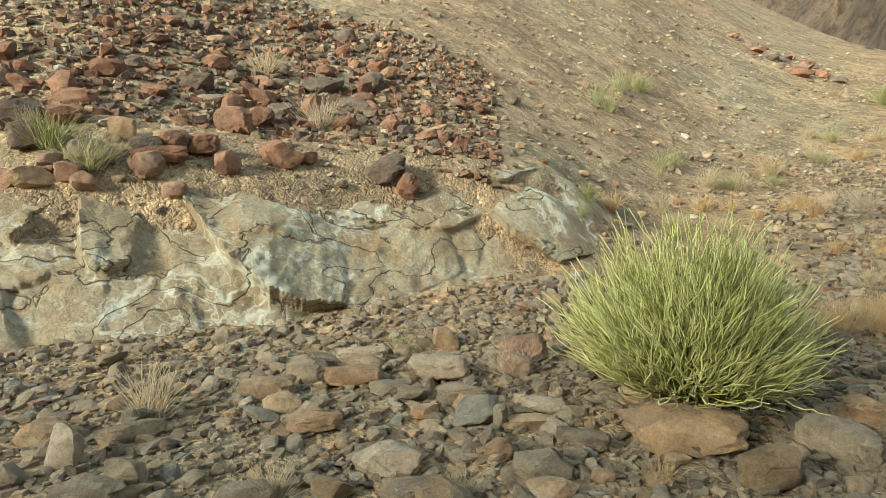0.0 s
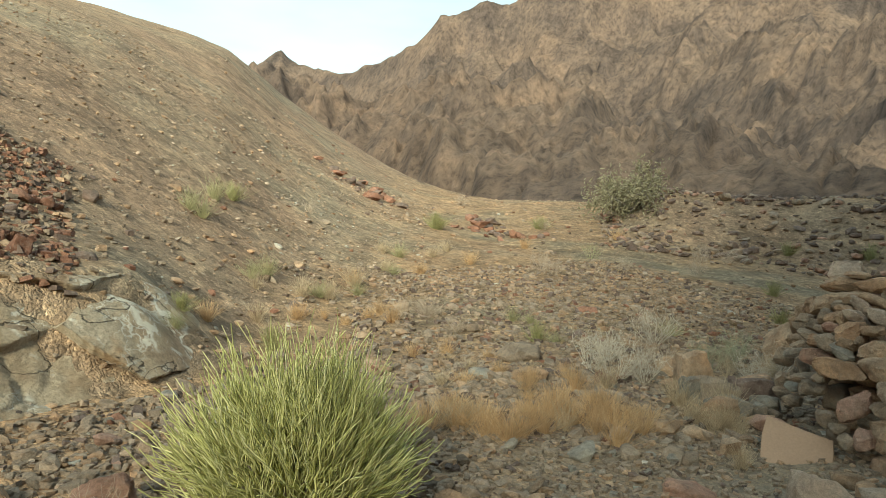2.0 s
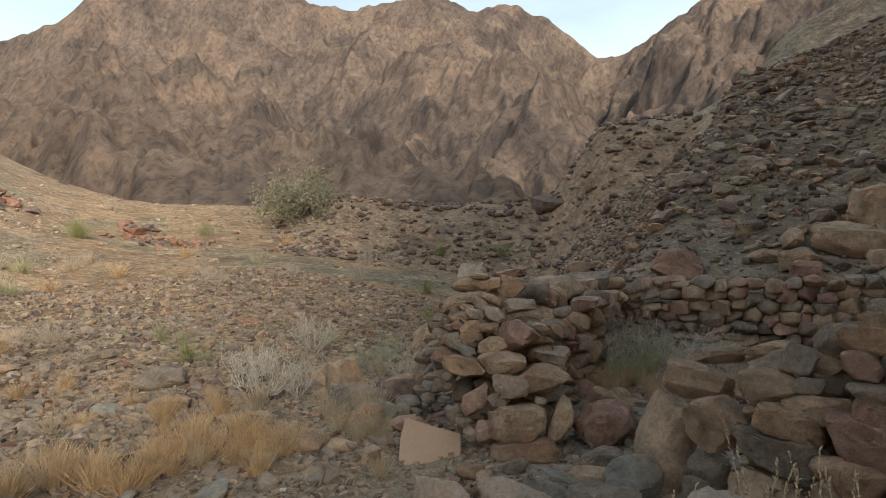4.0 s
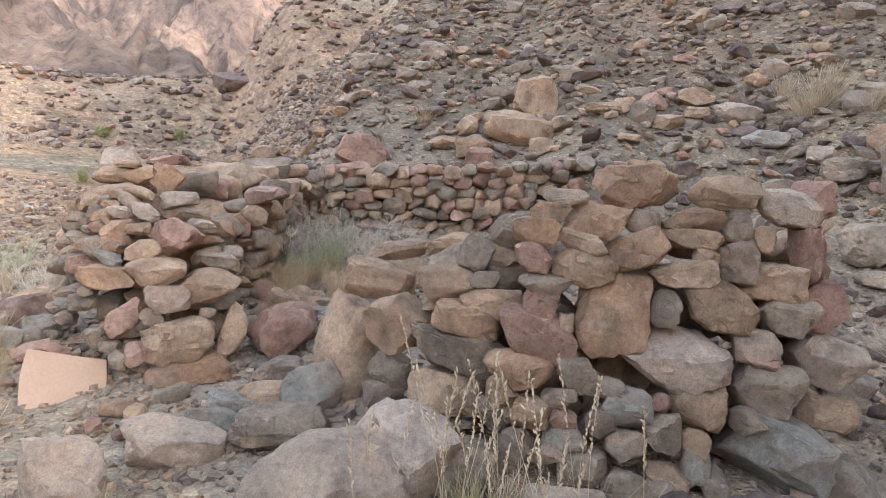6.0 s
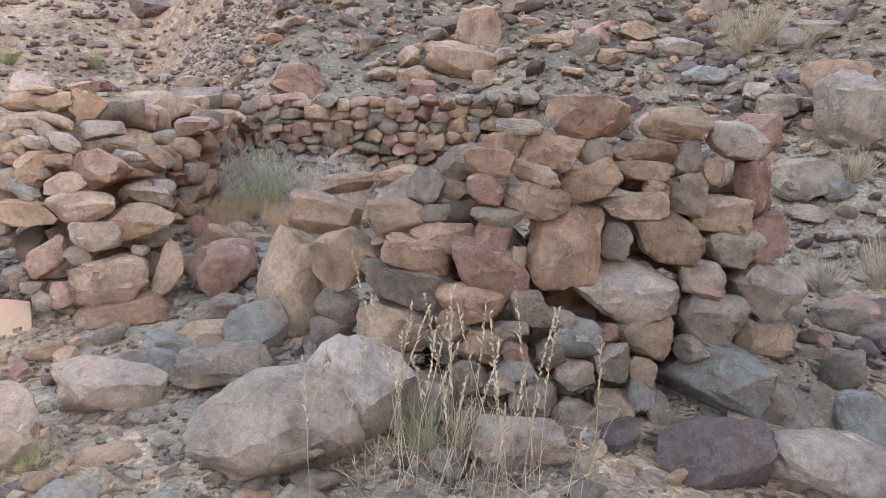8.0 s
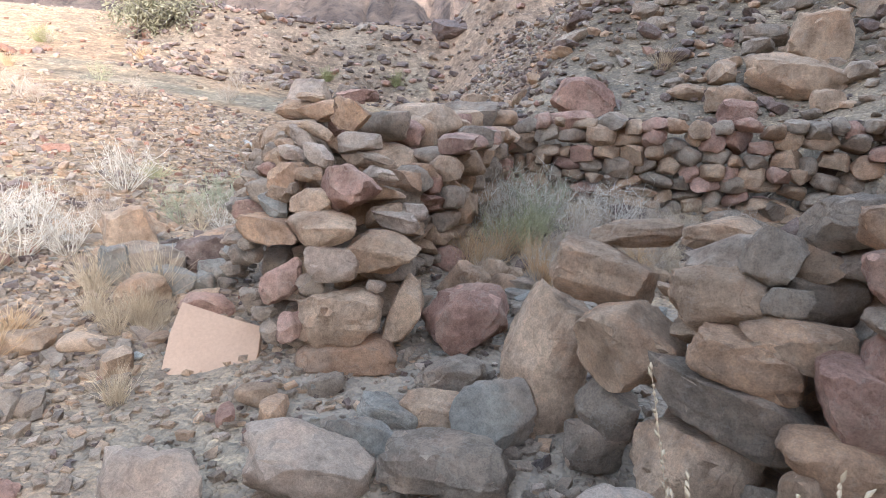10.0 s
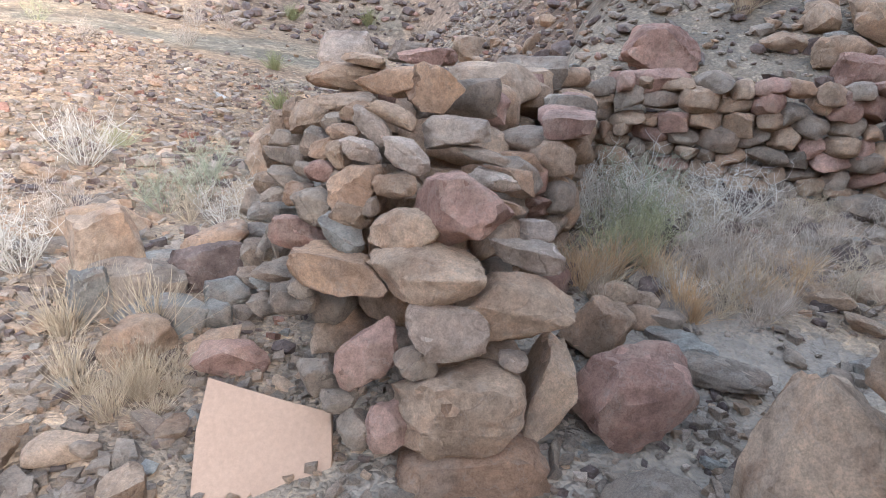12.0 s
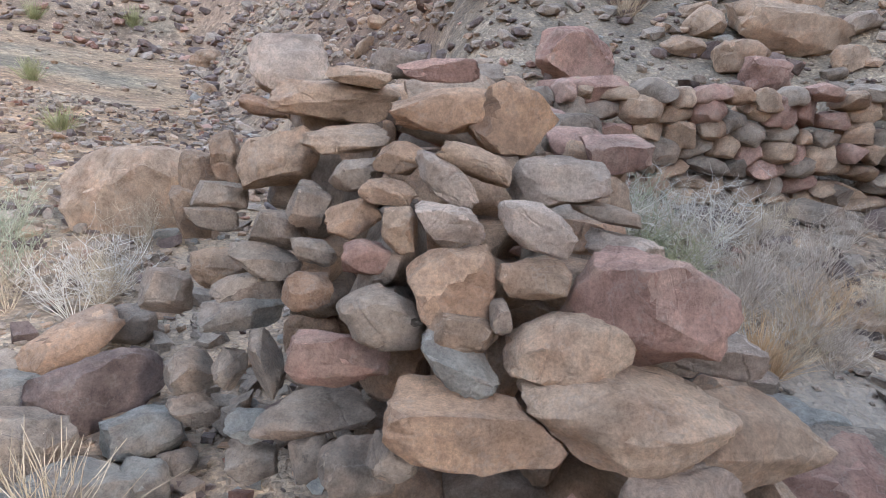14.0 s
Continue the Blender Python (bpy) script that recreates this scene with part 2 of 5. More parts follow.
def mountain_material():
    m, t, b = material("mountain_rock", 0.95)
    p = world_point(t, (1, 1, 0.45))
    wide = noise_tex(t, p, 0.03, 6, 0.6)
    rock = ramp(t, wide, [(0.32, (0.082, 0.064, 0.056)), (0.48, (0.145, 0.106, 0.084)), (0.62, (0.20, 0.142, 0.106))])
    scree = ramp(t, wide, [(0.35, (0.205, 0.15, 0.113)), (0.6, (0.245, 0.167, 0.117))])
    geo = t.nodes.new("ShaderNodeNewGeometry")
    axes = t.nodes.new("ShaderNodeSeparateXYZ")
    t.links.new(geo.outputs["Normal"], axes.inputs[0])
    crag = node(t, "ShaderNodeTexNoise", Scale=0.045, Detail=7.0, Roughness=0.62, Distortion=0.7)
    t.links.new(p, crag.inputs["Vector"])
    lie = mix(t, 0.4, axes.outputs[2], ramp(t, crag.outputs["Fac"], [(0.42, (0.2, 0.2, 0.2)), (0.56, (1, 1, 1))]))
    c = mix(t, ramp(t, lie, [(0.52, (0, 0, 0)), (0.86, (1, 1, 1))]), rock, scree)
    mid = noise_tex(t, p, 0.14, 10, 0.72)
    c = mix(t, 0.85, c, ramp(t, mid, [(0.33, (0.5, 0.5, 0.52)), (0.5, (1, 1, 1)), (0.66, (1.45, 1.4, 1.32))]), "MULTIPLY")
    fine = noise_tex(t, p, 0.9, 10, 0.8)
    c = mix(t, 0.95, c, ramp(t, fine, [(0.36, (0.42, 0.42, 0.43)), (0.5, (1, 1, 1)), (0.68, (1.5, 1.45, 1.4))]), "MULTIPLY")
    t.links.new(c, b.inputs["Base Color"])
    bump(t, b, mix(t, 0.4, mid, fine), 1.0, 2.2)
    return m


MOUNTAIN = mountain_material()


# ---- terrain ----
def lerp_table(v, rows):
    return np.interp(v, [r[0] for r in rows], [r[1] for r in rows])


def wave(x, y, scale, seed, octaves=4, gain=0.5):
    """Smooth value noise in -1..1 for arrays."""
    rng = np.random.RandomState(seed)
    grid = rng.rand(64, 64) * 2 - 1
    out, amp, total = 0, 1.0, 0.0
    for o in range(octaves):
        u, v = x / scale * 2**o + 17.3 * o, y / scale * 2**o + 5.1 * o
        i, j = np.floor(u).astype(int), np.floor(v).astype(int)
        a, b = u - i, v - j
        a, b = a * a * (3 - 2 * a), b * b * (3 - 2 * b)
        g = lambda p, q: grid[p % 64, q % 64]
        out = out + amp * ((g(i, j) * (1 - a) + g(i + 1, j) * a) * (1 - b) + (g(i, j + 1) * (1 - a) + g(i + 1, j + 1) * a) * b)
        total += amp
        amp *= gain
    return out / total


def smooth(a, b, v):
    q = np.clip((v - a) / (b - a), 0, 1)
    return q * q * (3 - 2 * q)


FOOT = [(-40, -30), (-6, 3.2), (-3, 5.2), (-1.2, 7.2), (0, 8.5), (2.8, 8.5), (3.5, 9.8), (6, 15.0), (10, 25), (30, 75)]   # y, x of the eastern slope's foot
CREST = [(-40, 16), (-6, 10), (-1.5, 7.6), (1.3, 6.2), (4, 4.2), (5.5, 3.2), (9, 3.0)]                              # y, height of its crest
SPUR = [(-180, 14), (-90, 18), (-30, 21), (-8, 17.6), (0, 17.0), (3.8, 16.9), (7.7, 16.6), (10.6, 16.4), (13.9, 15.6), (15.3, 14.0), (19, 12.0), (24.3, 8.8), (31, 5.4), (37, 2.4), (44, 0), (150, 0), (180, 14)]
SPUR_FOOT = [(-180, 14), (-90, 8), (-30, 5.3), (6, 6.2), (15, 7.5), (25, 10), (33, 14), (44, 34), (180, 34)]
LEDGE = [(-46, 4.75), (-27, 4.65), (-17, 4.6), (-11, 4.95), (-4, 5.25), (4, 5.65), (8, 6.0), (14, 6.4), (30, 8)]     # bearing, distance of the outcrop's foot
SPUR_RUN = [(-180, 12), (-30, 5), (0, 6.5), (8, 12), (15, 18), (25, 24), (33, 30), (180, 30)]


def height(x, y):
    """The height of the ground."""
    x, y = np.asarray(x, float), np.asarray(y, float)
    r = np.hypot(x - 0.2, y - 0.1)
    az = np.degrees(np.arctan2(x - 0.2, y - 0.1))
    d = np.clip(r - 5, 0, None)
    valley = 0.03 * d + 0.0032 * np.minimum(d, 32) ** 2 + 0.02 * np.clip(d - 32, 0, None)
    valley = valley * (1 - 0.85 * smooth(45, 75, az) * smooth(60, 12, r))
    # stony terrace at the foot of the mountains
    terrace = np.clip(1.55 + 0.094 * np.minimum(r, 36) + 0.25 * wave(x, y, 5, 17, 3) - valley, 0, None)
    valley = valley + terrace * smooth(25.5, 31.5, r + 0.6 * wave(x, y, 3, 18, 3)) * smooth(45, 50, az) * smooth(100, 90, az)
    # northern spur
    soft_table = lambda rows: sum(lerp_table(az + o, rows) for o in (-7, -3.5, 0, 3.5, 7)) / 5
    r0 = soft_table(SPUR_FOOT)
    rise = np.tan(np.radians(sum(lerp_table(az + o, SPUR) for o in (-1.5, 0, 1.5)) / 3))
    g = 1 - np.exp(-np.clip(r - r0, 0, None) / soft_table(SPUR_RUN))
    spur = rise * np.minimum(r, 60) * g + 1.2 * g
    z = np.maximum(valley, 0)
    z = (z**3 + np.clip(spur, 0, None) ** 3) ** (1 / 3)
    # rock outcrop at the foot of the spur
    face = lerp_table(az, LEDGE) + 0.3 + 0.3 * wave(x, y, 1.3, 3)
    step = smooth(0.1, 1.0, r - face) * 0.62 + smooth(0.8, 1.6, r - face) * 0.25
    z = z + step * smooth(-46, -34, az) * smooth(17, 4, az) * np.exp(-np.clip(r - face - 1.2, 0, None) / 2.2)
    # ramp inside the ruin and the eastern slope
    z = z + 0.155 * np.clip(x - 4.3, 0, 4.2) * smooth(3.1, 2.3, y) * smooth(-3.0, -1.5, y)
    s = (x - lerp_table(y, FOOT)) * 0.86
    up = 0.56 * np.clip(s, 0, None)
    retained = 0.52 * smooth(0, 0.25, s) * smooth(3.2, 2.6, y) * smooth(-1.6, -0.8, y)
    top = lerp_table(y, CREST)
    over = up + retained
    over = np.where(over > top, top + 0.1 * (over - top), over)
    z = z + over
    # unseen southern hill behind the path, added to keep the ruin in shade
    q, back = -0.695 * x + 0.72 * y, -(0.72 * x + 0.695 * y)
    z = z + 34 * smooth(3.0, -2.4, q) * smooth(9, 31, back)
    # small relief
    z = z + 0.05 * wave(x, y, 1.7, 11, 4) * smooth(0.5, 4, r + 1.5) + 0.018 * wave(x, y, 0.22, 12, 3)
    z = z + (0.5 * wave(x, y, 9, 13, 4)) * smooth(9, 30, r)
    return z


def sheet(name, mat, verts, rows, cols, closed):
    v = np.array(verts, dtype=np.float32)
    i, j = np.meshgrid(np.arange(rows - 1), np.arange(cols if closed else cols - 1), indexing="ij")
    a, b = i * cols + j, i * cols + (j + 1) % cols
    f = np.stack([a, b, b + cols, a + cols], -1).reshape(-1, 4)
    me = bpy.data.meshes.new(name)
    me.vertices.add(len(v))
    me.vertices.foreach_set("co", v.ravel())
    me.loops.add(f.size)
    me.loops.foreach_set("vertex_index", f.ravel().astype(np.int32))
    me.polygons.add(len(f))
    me.polygons.foreach_set("loop_start", np.arange(0, f.size, 4, dtype=np.int32))
    me.polygons.foreach_set("use_smooth", np.ones(len(f), dtype=bool))
    me.update(calc_edges=True)
    me.materials.append(mat)
    return new(name, me)


CX, CY = 2.0, 1.0
azs = np.radians(np.concatenate([np.arange(-40, 150, 0.52), np.arange(150, 320, 2.0)]))
rad = np.concatenate([[0.02], np.geomspace(0.25, 1500, 390)])
RR, AA = np.meshgrid(rad, azs, indexing="ij")
gx, gy = CX + RR * np.sin(AA), CY + RR * np.cos(AA)
gz = height(gx, gy)
gz = np.where(RR > 150, gz * 0 + height(CX + 150 * np.sin(AA), CY + 150 * np.cos(AA)), gz)
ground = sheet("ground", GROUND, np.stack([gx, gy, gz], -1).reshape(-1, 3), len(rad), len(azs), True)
tagged(ground, "stony desert valley floor and slopes of gravel", "ground", kind="structure")

# ---- mountains ----
RIDGE = [(-60, 12), (0, 12), (9, 12.3), (13.9, 14.3), (16.7, 16.0), (19.4, 15.0), (22.2, 14.9), (25.1, 16.1), (26.3, 16.7), (28.1, 17.9), (29.9, 19.5), (33.8, 21.6), (35.3, 21.3), (39.3, 22.3),
         (42.9, 23.2), (45.5, 22.0), (50.0, 21.1), (53.9, 22.0), (57.9, 22.5), (61.8, 21.5), (64.4, 22.0), (67.3, 21.5), (69.0, 20.1), (72.0, 17.5), (73.1, 17.3), (75.9, 18.4), (78.6, 20.5), (81, 21.6), (90, 22), (110, 21), (150, 18)]
maz = np.arange(-10, 130, 0.24)
m_u = np.concatenate([np.linspace(0, 1, 165), [1.03, 1.1, 1.3]])
U, A = np.meshgrid(m_u, maz, indexing="ij")
AR = np.radians(A)
ridge_r = 230 + 60 * smooth(30, 16, A) - 60 * smooth(66, 94, A)
base_r = 46 + 3 * wave(A, A * 0, 9, 21)
mr = base_r + (ridge_r - base_r) * U
crest = np.tan(np.radians(lerp_table(A, RIDGE) + 0.5 * wave(A, A * 0, 1.6, 22, 5, 0.6))) * ridge_r
low = height(0.2 + base_r * np.sin(AR), 0.1 + base_r * np.cos(AR)) - 0.8
uu = np.clip(U, 0, 1)
prof = 0.72 * uu**0.94 + 0.28 * uu**2.2
mz = low + (crest + 0.5 - low) * prof
body = smooth(-0.01, 0.10, uu) * np.clip(mr / 170, 0.15, 1) * smooth(1.02, 0.9, uu)
across, down = A * 2.7, mr
for k, (size, amp, slant) in enumerate(((40, 19, 0.75), (19, 7, -0.5), (9, 3.0, 0.5), (4.2, 1.8, -0.3), (2.2, 1.1, 0.1))):
    bend = 0.3 * size * wave(across, down, size * 1.7, 60 + k, 2)
    n = 1 - np.abs(wave(across + slant * down + bend, down * (0.3 if k == 0 else 0.62), size, 24 + k, 1)) * 1.9
    reach_ = body if k < 2 else smooth(-0.01, 0.06, uu) * np.clip(mr / 130, 0.25, 1) * (0.35 + 0.65 * smooth(1.01, 0.92, uu))
    if k in (1, 2, 4):
        mz = mz + np.clip(mr / 150, 0.2, 1) * amp * (np.clip(n, 0, 1) ** 1.3 - 0.45) * reach_
    else:
        mz = mz - amp * np.clip(n, 0, 1) ** 1.5 * reach_
mz = mz + 5.0 * wave(across, down, 14, 81, 5, 0.68) * smooth(0.0, 0.15, uu) * smooth(1.02, 0.93, uu)
mz = np.where(U > 1, mz - (U - 1) * 180, mz)
mountain = sheet("mountain", MOUNTAIN, np.stack([0.2 + mr * np.sin(AR), 0.1 + mr * np.cos(AR), mz], -1).reshape(-1, 3), len(m_u), len(maz), False)
tagged(mountain, "bare brown rocky mountain ridge with dark gullies", "mountain", kind="structure")

# ---- stones ----
def mesh_from(name, verts, faces, mats, flat=False, angle=None):
    me = bpy.data.meshes.new(name)
    n = faces.shape[1]
    me.vertices.add(len(verts))
    me.vertices.foreach_set("co", np.asarray(verts, np.float32).ravel())
    me.loops.add(faces.size)
    me.loops.foreach_set("vertex_index", np.asarray(faces, np.int32).ravel())
    me.polygons.add(len(faces))
    me.polygons.foreach_set("loop_start", np.arange(0, faces.size, n, dtype=np.int32))
    me.polygons.foreach_set("use_smooth", np.full(len(faces), not flat))
    me.update(calc_edges=True)
    for m in mats:
        me.materials.append(m)
    if angle:
        me.set_sharp_from_angle(angle=radians(angle))
    return me


def ball(level):
    bm = bmesh.new()
    bmesh.ops.create_icosphere(bm, subdivisions=level, radius=1)
    v = np.array([p.co[:] for p in bm.verts])
    f = np.array([[p.index for p in q.verts] for q in bm.faces])
    bm.free()
    return v, f


BALLS = {n: ball(n) for n in (1, 2, 3, 4)}


def rock_shape(level, seed, boxy=3.2, cuts=10, rough=0.03, keep=(0.58, 0.9)):
    """A broken stone inside a unit box: a rounded block chipped by planes, with uneven faces."""
    rng = np.random.RandomState(seed)
    v, f = BALLS[level]
    p = v / (np.abs(v) ** boxy).sum(1, keepdims=True) ** (1 / boxy)
    for _ in range(cuts):
        n = rng.normal(size=3)
        n /= np.linalg.norm(n)
        reach = (p @ n).max() * rng.uniform(*keep)
        out = (p @ n) - reach
        p = p - np.clip(out, 0, None)[:, None] * n
    k = rng.uniform(0, 50, 3)
    for size, amp in ((1.1, 2.0), (0.42, 1.5), (0.17, 1.3), (0.09, 1.0)):
        d = np.array([noise.noise(Vector(q / size + k)) for q in p])
        p = p * (1 + rough * amp * d)[:, None]
    lo, hi = p.min(0), p.max(0)
    return (p - (lo + hi) / 2) / (hi - lo), f


WALL_ROCKS = [mesh_from("stone", *rock_shape(4, 100 + i, 3.8 + 0.8 * (i % 5), 12 + i % 6, 0.05, (0.63, 0.92)), [STONE["tan"]], angle=27) for i in range(26)]
BOULDERS = [mesh_from("boulder", *rock_shape(4, 150 + i, 3.4 + 0.6 * (i % 4), 11 + i % 5, 0.052, (0.6, 0.9)), [STONE["tan"]], angle=27) for i in range(14)]
SMALL_ROCKS = [mesh_from("stone", *rock_shape(3, 200 + i, 3.8 + 0.8 * (i % 5), 11 + i % 5, 0.045, (0.6, 0.9)), [STONE["tan"]], angle=30) for i in range(16)]


def dress(ob, mat):
    ob.material_slots[0].link = "OBJECT"
    ob.material_slots[0].material = mat
    return ob


pick = random.Random(5)


def block(name, x, y, z, w, d, h, yaw, tilt, tone, shapes=WALL_ROCKS):
    ob = new(name, pick.choice(shapes))
    flip = pick.choice((0, 180))
    ob.matrix_basis = pose(x, y, z, pick.uniform(-5, 5), tilt + pick.uniform(-2, 2), yaw + pick.uniform(-8, 8)) @ pose(0, 0, 0, 0, 0, flip) @ Matrix.Diagonal((w, d, h, 1))
    return dress(ob, STONE[tone])


def thing_at(name, x, y, label, category, group=""):
    e = new(name)
    e.location = (x, y, float(height(x, y)))
    e.empty_display_size = 0.1
    return tagged(e, label, category, group)


def under(ob, parent):
    ob.parent = parent
    ob.matrix_parent_inverse = Matrix.Translation(parent.location).inverted()
    return ob


main_wall = thing_at("stone_wall", 4.4, -0.2, "ruined dry-stone wall of tan, red and grey field stones", "stone wall", "walls of the ruin")
pier_wall = thing_at("stone_wall", 5.7, 2.7, "leaning dry-stone wall end of large flat weathered stones", "stone wall", "walls of the ruin")
back_wall = thing_at("stone_wall", 8.35, 0.8, "low dry-stone wall of small stacked stones against the slope", "stone wall", "walls of the ruin")


def M(*a):
    under(block("stone", *a), main_wall)


def P(*a):
    under(block("stone", *a), pier_wall)


TONE_WORDS = {"tan": "weathered tan boulder", "orange": "weathered orange-brown boulder", "rust": "weathered rust-red stone",
              "red": "rust-red sandstone boulder", "grey": "rough grey-brown boulder",
              "pale": "pale dusty boulder", "blue": "blue-grey slate-like boulder", "dark": "dark purple-brown boulder", "white": "small white quartz stone"}


def B(x, y, z, w, d, h, yaw, tilt, tone):
    z = min(z, float(height(x, y)) + 0.36 * h)
    tone = "rust" if tone == "red" and y > 5.5 else tone
    ob = block("boulder", x, y, z, w, d, h, yaw, tilt, tone, BOULDERS if max(w, h) > 0.24 else SMALL_ROCKS)
    tagged(ob, TONE_WORDS[tone] + " lying on the stony ground", "boulder", "loose boulders")


M(4.69, -0.32, 1.37, 0.42, 0.25, 0.21, -102, -4, "orange")
M(4.67, -0.73, 1.34, 0.34, 0.21, 0.17, -109, 0, "tan")
M(4.65, -1.01, 1.28, 0.31, 0.21, 0.19, -114, 0, "pale")
M(4.63, -0.13, 1.20, 0.32, 0.21, 0.19, -99, 8, "orange")
M(4.59, 0.15, 1.15, 0.25, 0.16, 0.14, -94, 0, "orange")
M(4.60, -0.33, 1.20, 0.18, 0.13, 0.14, -103, 0, "grey")
M(4.63, -0.58, 1.21, 0.30, 0.16, 0.13, -107, 0, "tan")
M(4.61, -0.78, 1.20, 0.13, 0.13, 0.18, -110, 0, "grey")
M(4.56, -0.06, 1.10, 0.25, 0.14, 0.11, -98, 12, "tan")
M(4.57, -0.32, 1.07, 0.29, 0.19, 0.18, -103, -25, "orange")
M(4.59, -0.57, 1.13, 0.28, 0.14, 0.10, -107, 0, "tan")
M(4.54, -0.62, 1.05, 0.13, 0.09, 0.09, -108, 0, "tan")
M(4.59, -0.78, 1.03, 0.21, 0.18, 0.21, -111, 0, "grey")
M(4.57, -0.89, 1.14, 0.10, 0.10, 0.13, -112, 0, "tan")
M(4.60, -1.09, 1.07, 0.18, 0.19, 0.28, -115, 0, "red")
M(4.54, 0.17, 1.03, 0.18, 0.14, 0.15, -94, 0, "red")
M(4.57, -0.07, 0.98, 0.32, 0.21, 0.18, -98, 15, "tan")
M(4.54, -0.53, 0.97, 0.32, 0.17, 0.13, -106, -8, "tan")
M(4.56, -0.95, 0.94, 0.29, 0.20, 0.19, -113, 0, "tan")
M(4.50, 0.11, 0.90, 0.26, 0.14, 0.11, -95, 0, "grey")
M(4.49, 0.13, 0.80, 0.19, 0.15, 0.17, -95, 0, "red")
M(4.56, -0.22, 0.77, 0.37, 0.34, 0.43, -101, 8, "orange")
M(4.50, -0.44, 0.81, 0.15, 0.15, 0.19, -105, 0, "grey")
M(4.54, -0.70, 0.83, 0.35, 0.25, 0.25, -109, 0, "tan")
M(4.53, -1.00, 0.79, 0.29, 0.20, 0.20, -114, 0, "grey")
M(4.61, -1.20, 0.83, 0.20, 0.20, 0.27, -117, 0, "red")
M(4.50, 0.14, 0.67, 0.42, 0.26, 0.23, -95, 8, "red")
M(4.43, 0.02, 0.72, 0.09, 0.10, 0.14, -97, 0, "tan")
M(4.50, -0.50, 0.57, 0.52, 0.33, 0.29, -106, -6, "pale")
M(4.47, -0.85, 0.66, 0.23, 0.17, 0.17, -112, 0, "pale")
M(4.43, -0.86, 0.60, 0.20, 0.10, 0.07, -113, 0, "red")
M(4.55, -1.19, 0.58, 0.37, 0.26, 0.25, -117, 10, "pale")
M(4.43, 0.22, 0.50, 0.35, 0.23, 0.20, -93, 0, "orange")
M(4.40, -0.04, 0.51, 0.19, 0.16, 0.17, -98, 0, "grey")
M(4.37, -0.17, 0.46, 0.17, 0.11, 0.10, -101, 0, "grey")
M(4.37, -0.27, 0.37, 0.24, 0.19, 0.20, -102, 0, "blue")
M(4.41, -0.59, 0.40, 0.25, 0.22, 0.26, -108, 0, "tan")
M(4.46, -0.90, 0.46, 0.37, 0.26, 0.26, -113, -6, "grey")
M(4.45, -1.18, 0.35, 0.27, 0.19, 0.19, -118, 0, "tan")
M(4.35, 0.04, 0.41, 0.17, 0.11, 0.11, -96, 0, "grey")
M(4.36, 0.18, 0.33, 0.22, 0.17, 0.18, -94, 0, "tan")
M(4.32, 0.02, 0.32, 0.13, 0.10, 0.10, -97, 0, "red")
M(4.35, -0.43, 0.28, 0.17, 0.15, 0.18, -106, 0, "grey")
M(4.32, -0.57, 0.24, 0.14, 0.12, 0.14, -108, 0, "tan")
M(4.41, -0.95, 0.19, 0.53, 0.37, 0.36, -114, 10, "blue")
M(4.42, -1.26, 0.02, 0.48, 0.31, 0.28, -119, 22, "grey")
M(4.32, 0.01, 0.24, 0.21, 0.14, 0.12, -97, 0, "blue")
M(4.31, -0.26, 0.22, 0.19, 0.13, 0.13, -103, 0, "grey")
M(4.31, 0.22, 0.19, 0.18, 0.14, 0.16, -93, 0, "grey")
M(4.28, 0.09, 0.18, 0.16, 0.11, 0.11, -96, 0, "grey")
M(4.30, -0.07, 0.11, 0.23, 0.17, 0.18, -99, 0, "grey")
M(4.28, -0.26, 0.04, 0.21, 0.17, 0.18, -103, 0, "grey")
M(4.29, -0.45, 0.07, 0.20, 0.15, 0.16, -106, 0, "tan")
M(4.30, -0.57, 0.13, 0.14, 0.13, 0.18, -108, 0, "blue")
M(4.36, 0.30, 0.43, 0.15, 0.13, 0.15, -91, 0, "tan")
M(4.60, 0.09, 1.24, 0.20, 0.12, 0.10, -95, 0, "tan")
M(4.62, 0.02, 1.31, 0.23, 0.11, 0.08, -97, 0, "grey")
M(4.71, -1.15, 1.31, 0.21, 0.17, 0.20, -115, 0, "red")
M(4.34, -0.15, 0.31, 0.15, 0.12, 0.15, -100, 0, "grey")
M(4.36, -0.41, 0.41, 0.10, 0.08, 0.09, -105, 0, "red")
M(4.29, -0.65, 0.06, 0.15, 0.14, 0.18, -110, 0, "grey")
M(4.36, -0.81, 0.34, 0.18, 0.13, 0.13, -112, 0, "grey")
M(5.12, 1.21, 0.35, 0.38, 0.36, 0.72, -75, 6, "tan")
M(5.04, 0.99, 0.79, 0.42, 0.26, 0.22, -79, 12, "tan")
M(5.23, 0.91, 0.94, 0.38, 0.24, 0.11, -81, -6, "tan")
M(5.06, 0.60, 1.01, 0.28, 0.18, 0.11, -86, -8, "tan")
M(4.76, 0.59, 0.86, 0.32, 0.22, 0.23, -86, -8, "tan")
M(4.83, 0.85, 0.61, 0.39, 0.30, 0.31, -81, -16, "tan")
M(4.81, 0.45, 0.99, 0.20, 0.19, 0.20, -89, 4, "grey")
M(4.84, 0.25, 1.12, 0.29, 0.18, 0.17, -93, -12, "grey")
M(4.70, 0.40, 0.88, 0.16, 0.12, 0.10, -90, 0, "grey")
M(4.65, 0.48, 0.69, 0.35, 0.22, 0.18, -89, 12, "orange")
M(4.65, 0.36, 0.78, 0.33, 0.21, 0.14, -91, 4, "tan")
M(4.70, 0.53, 0.52, 0.51, 0.32, 0.24, -87, 4, "grey")
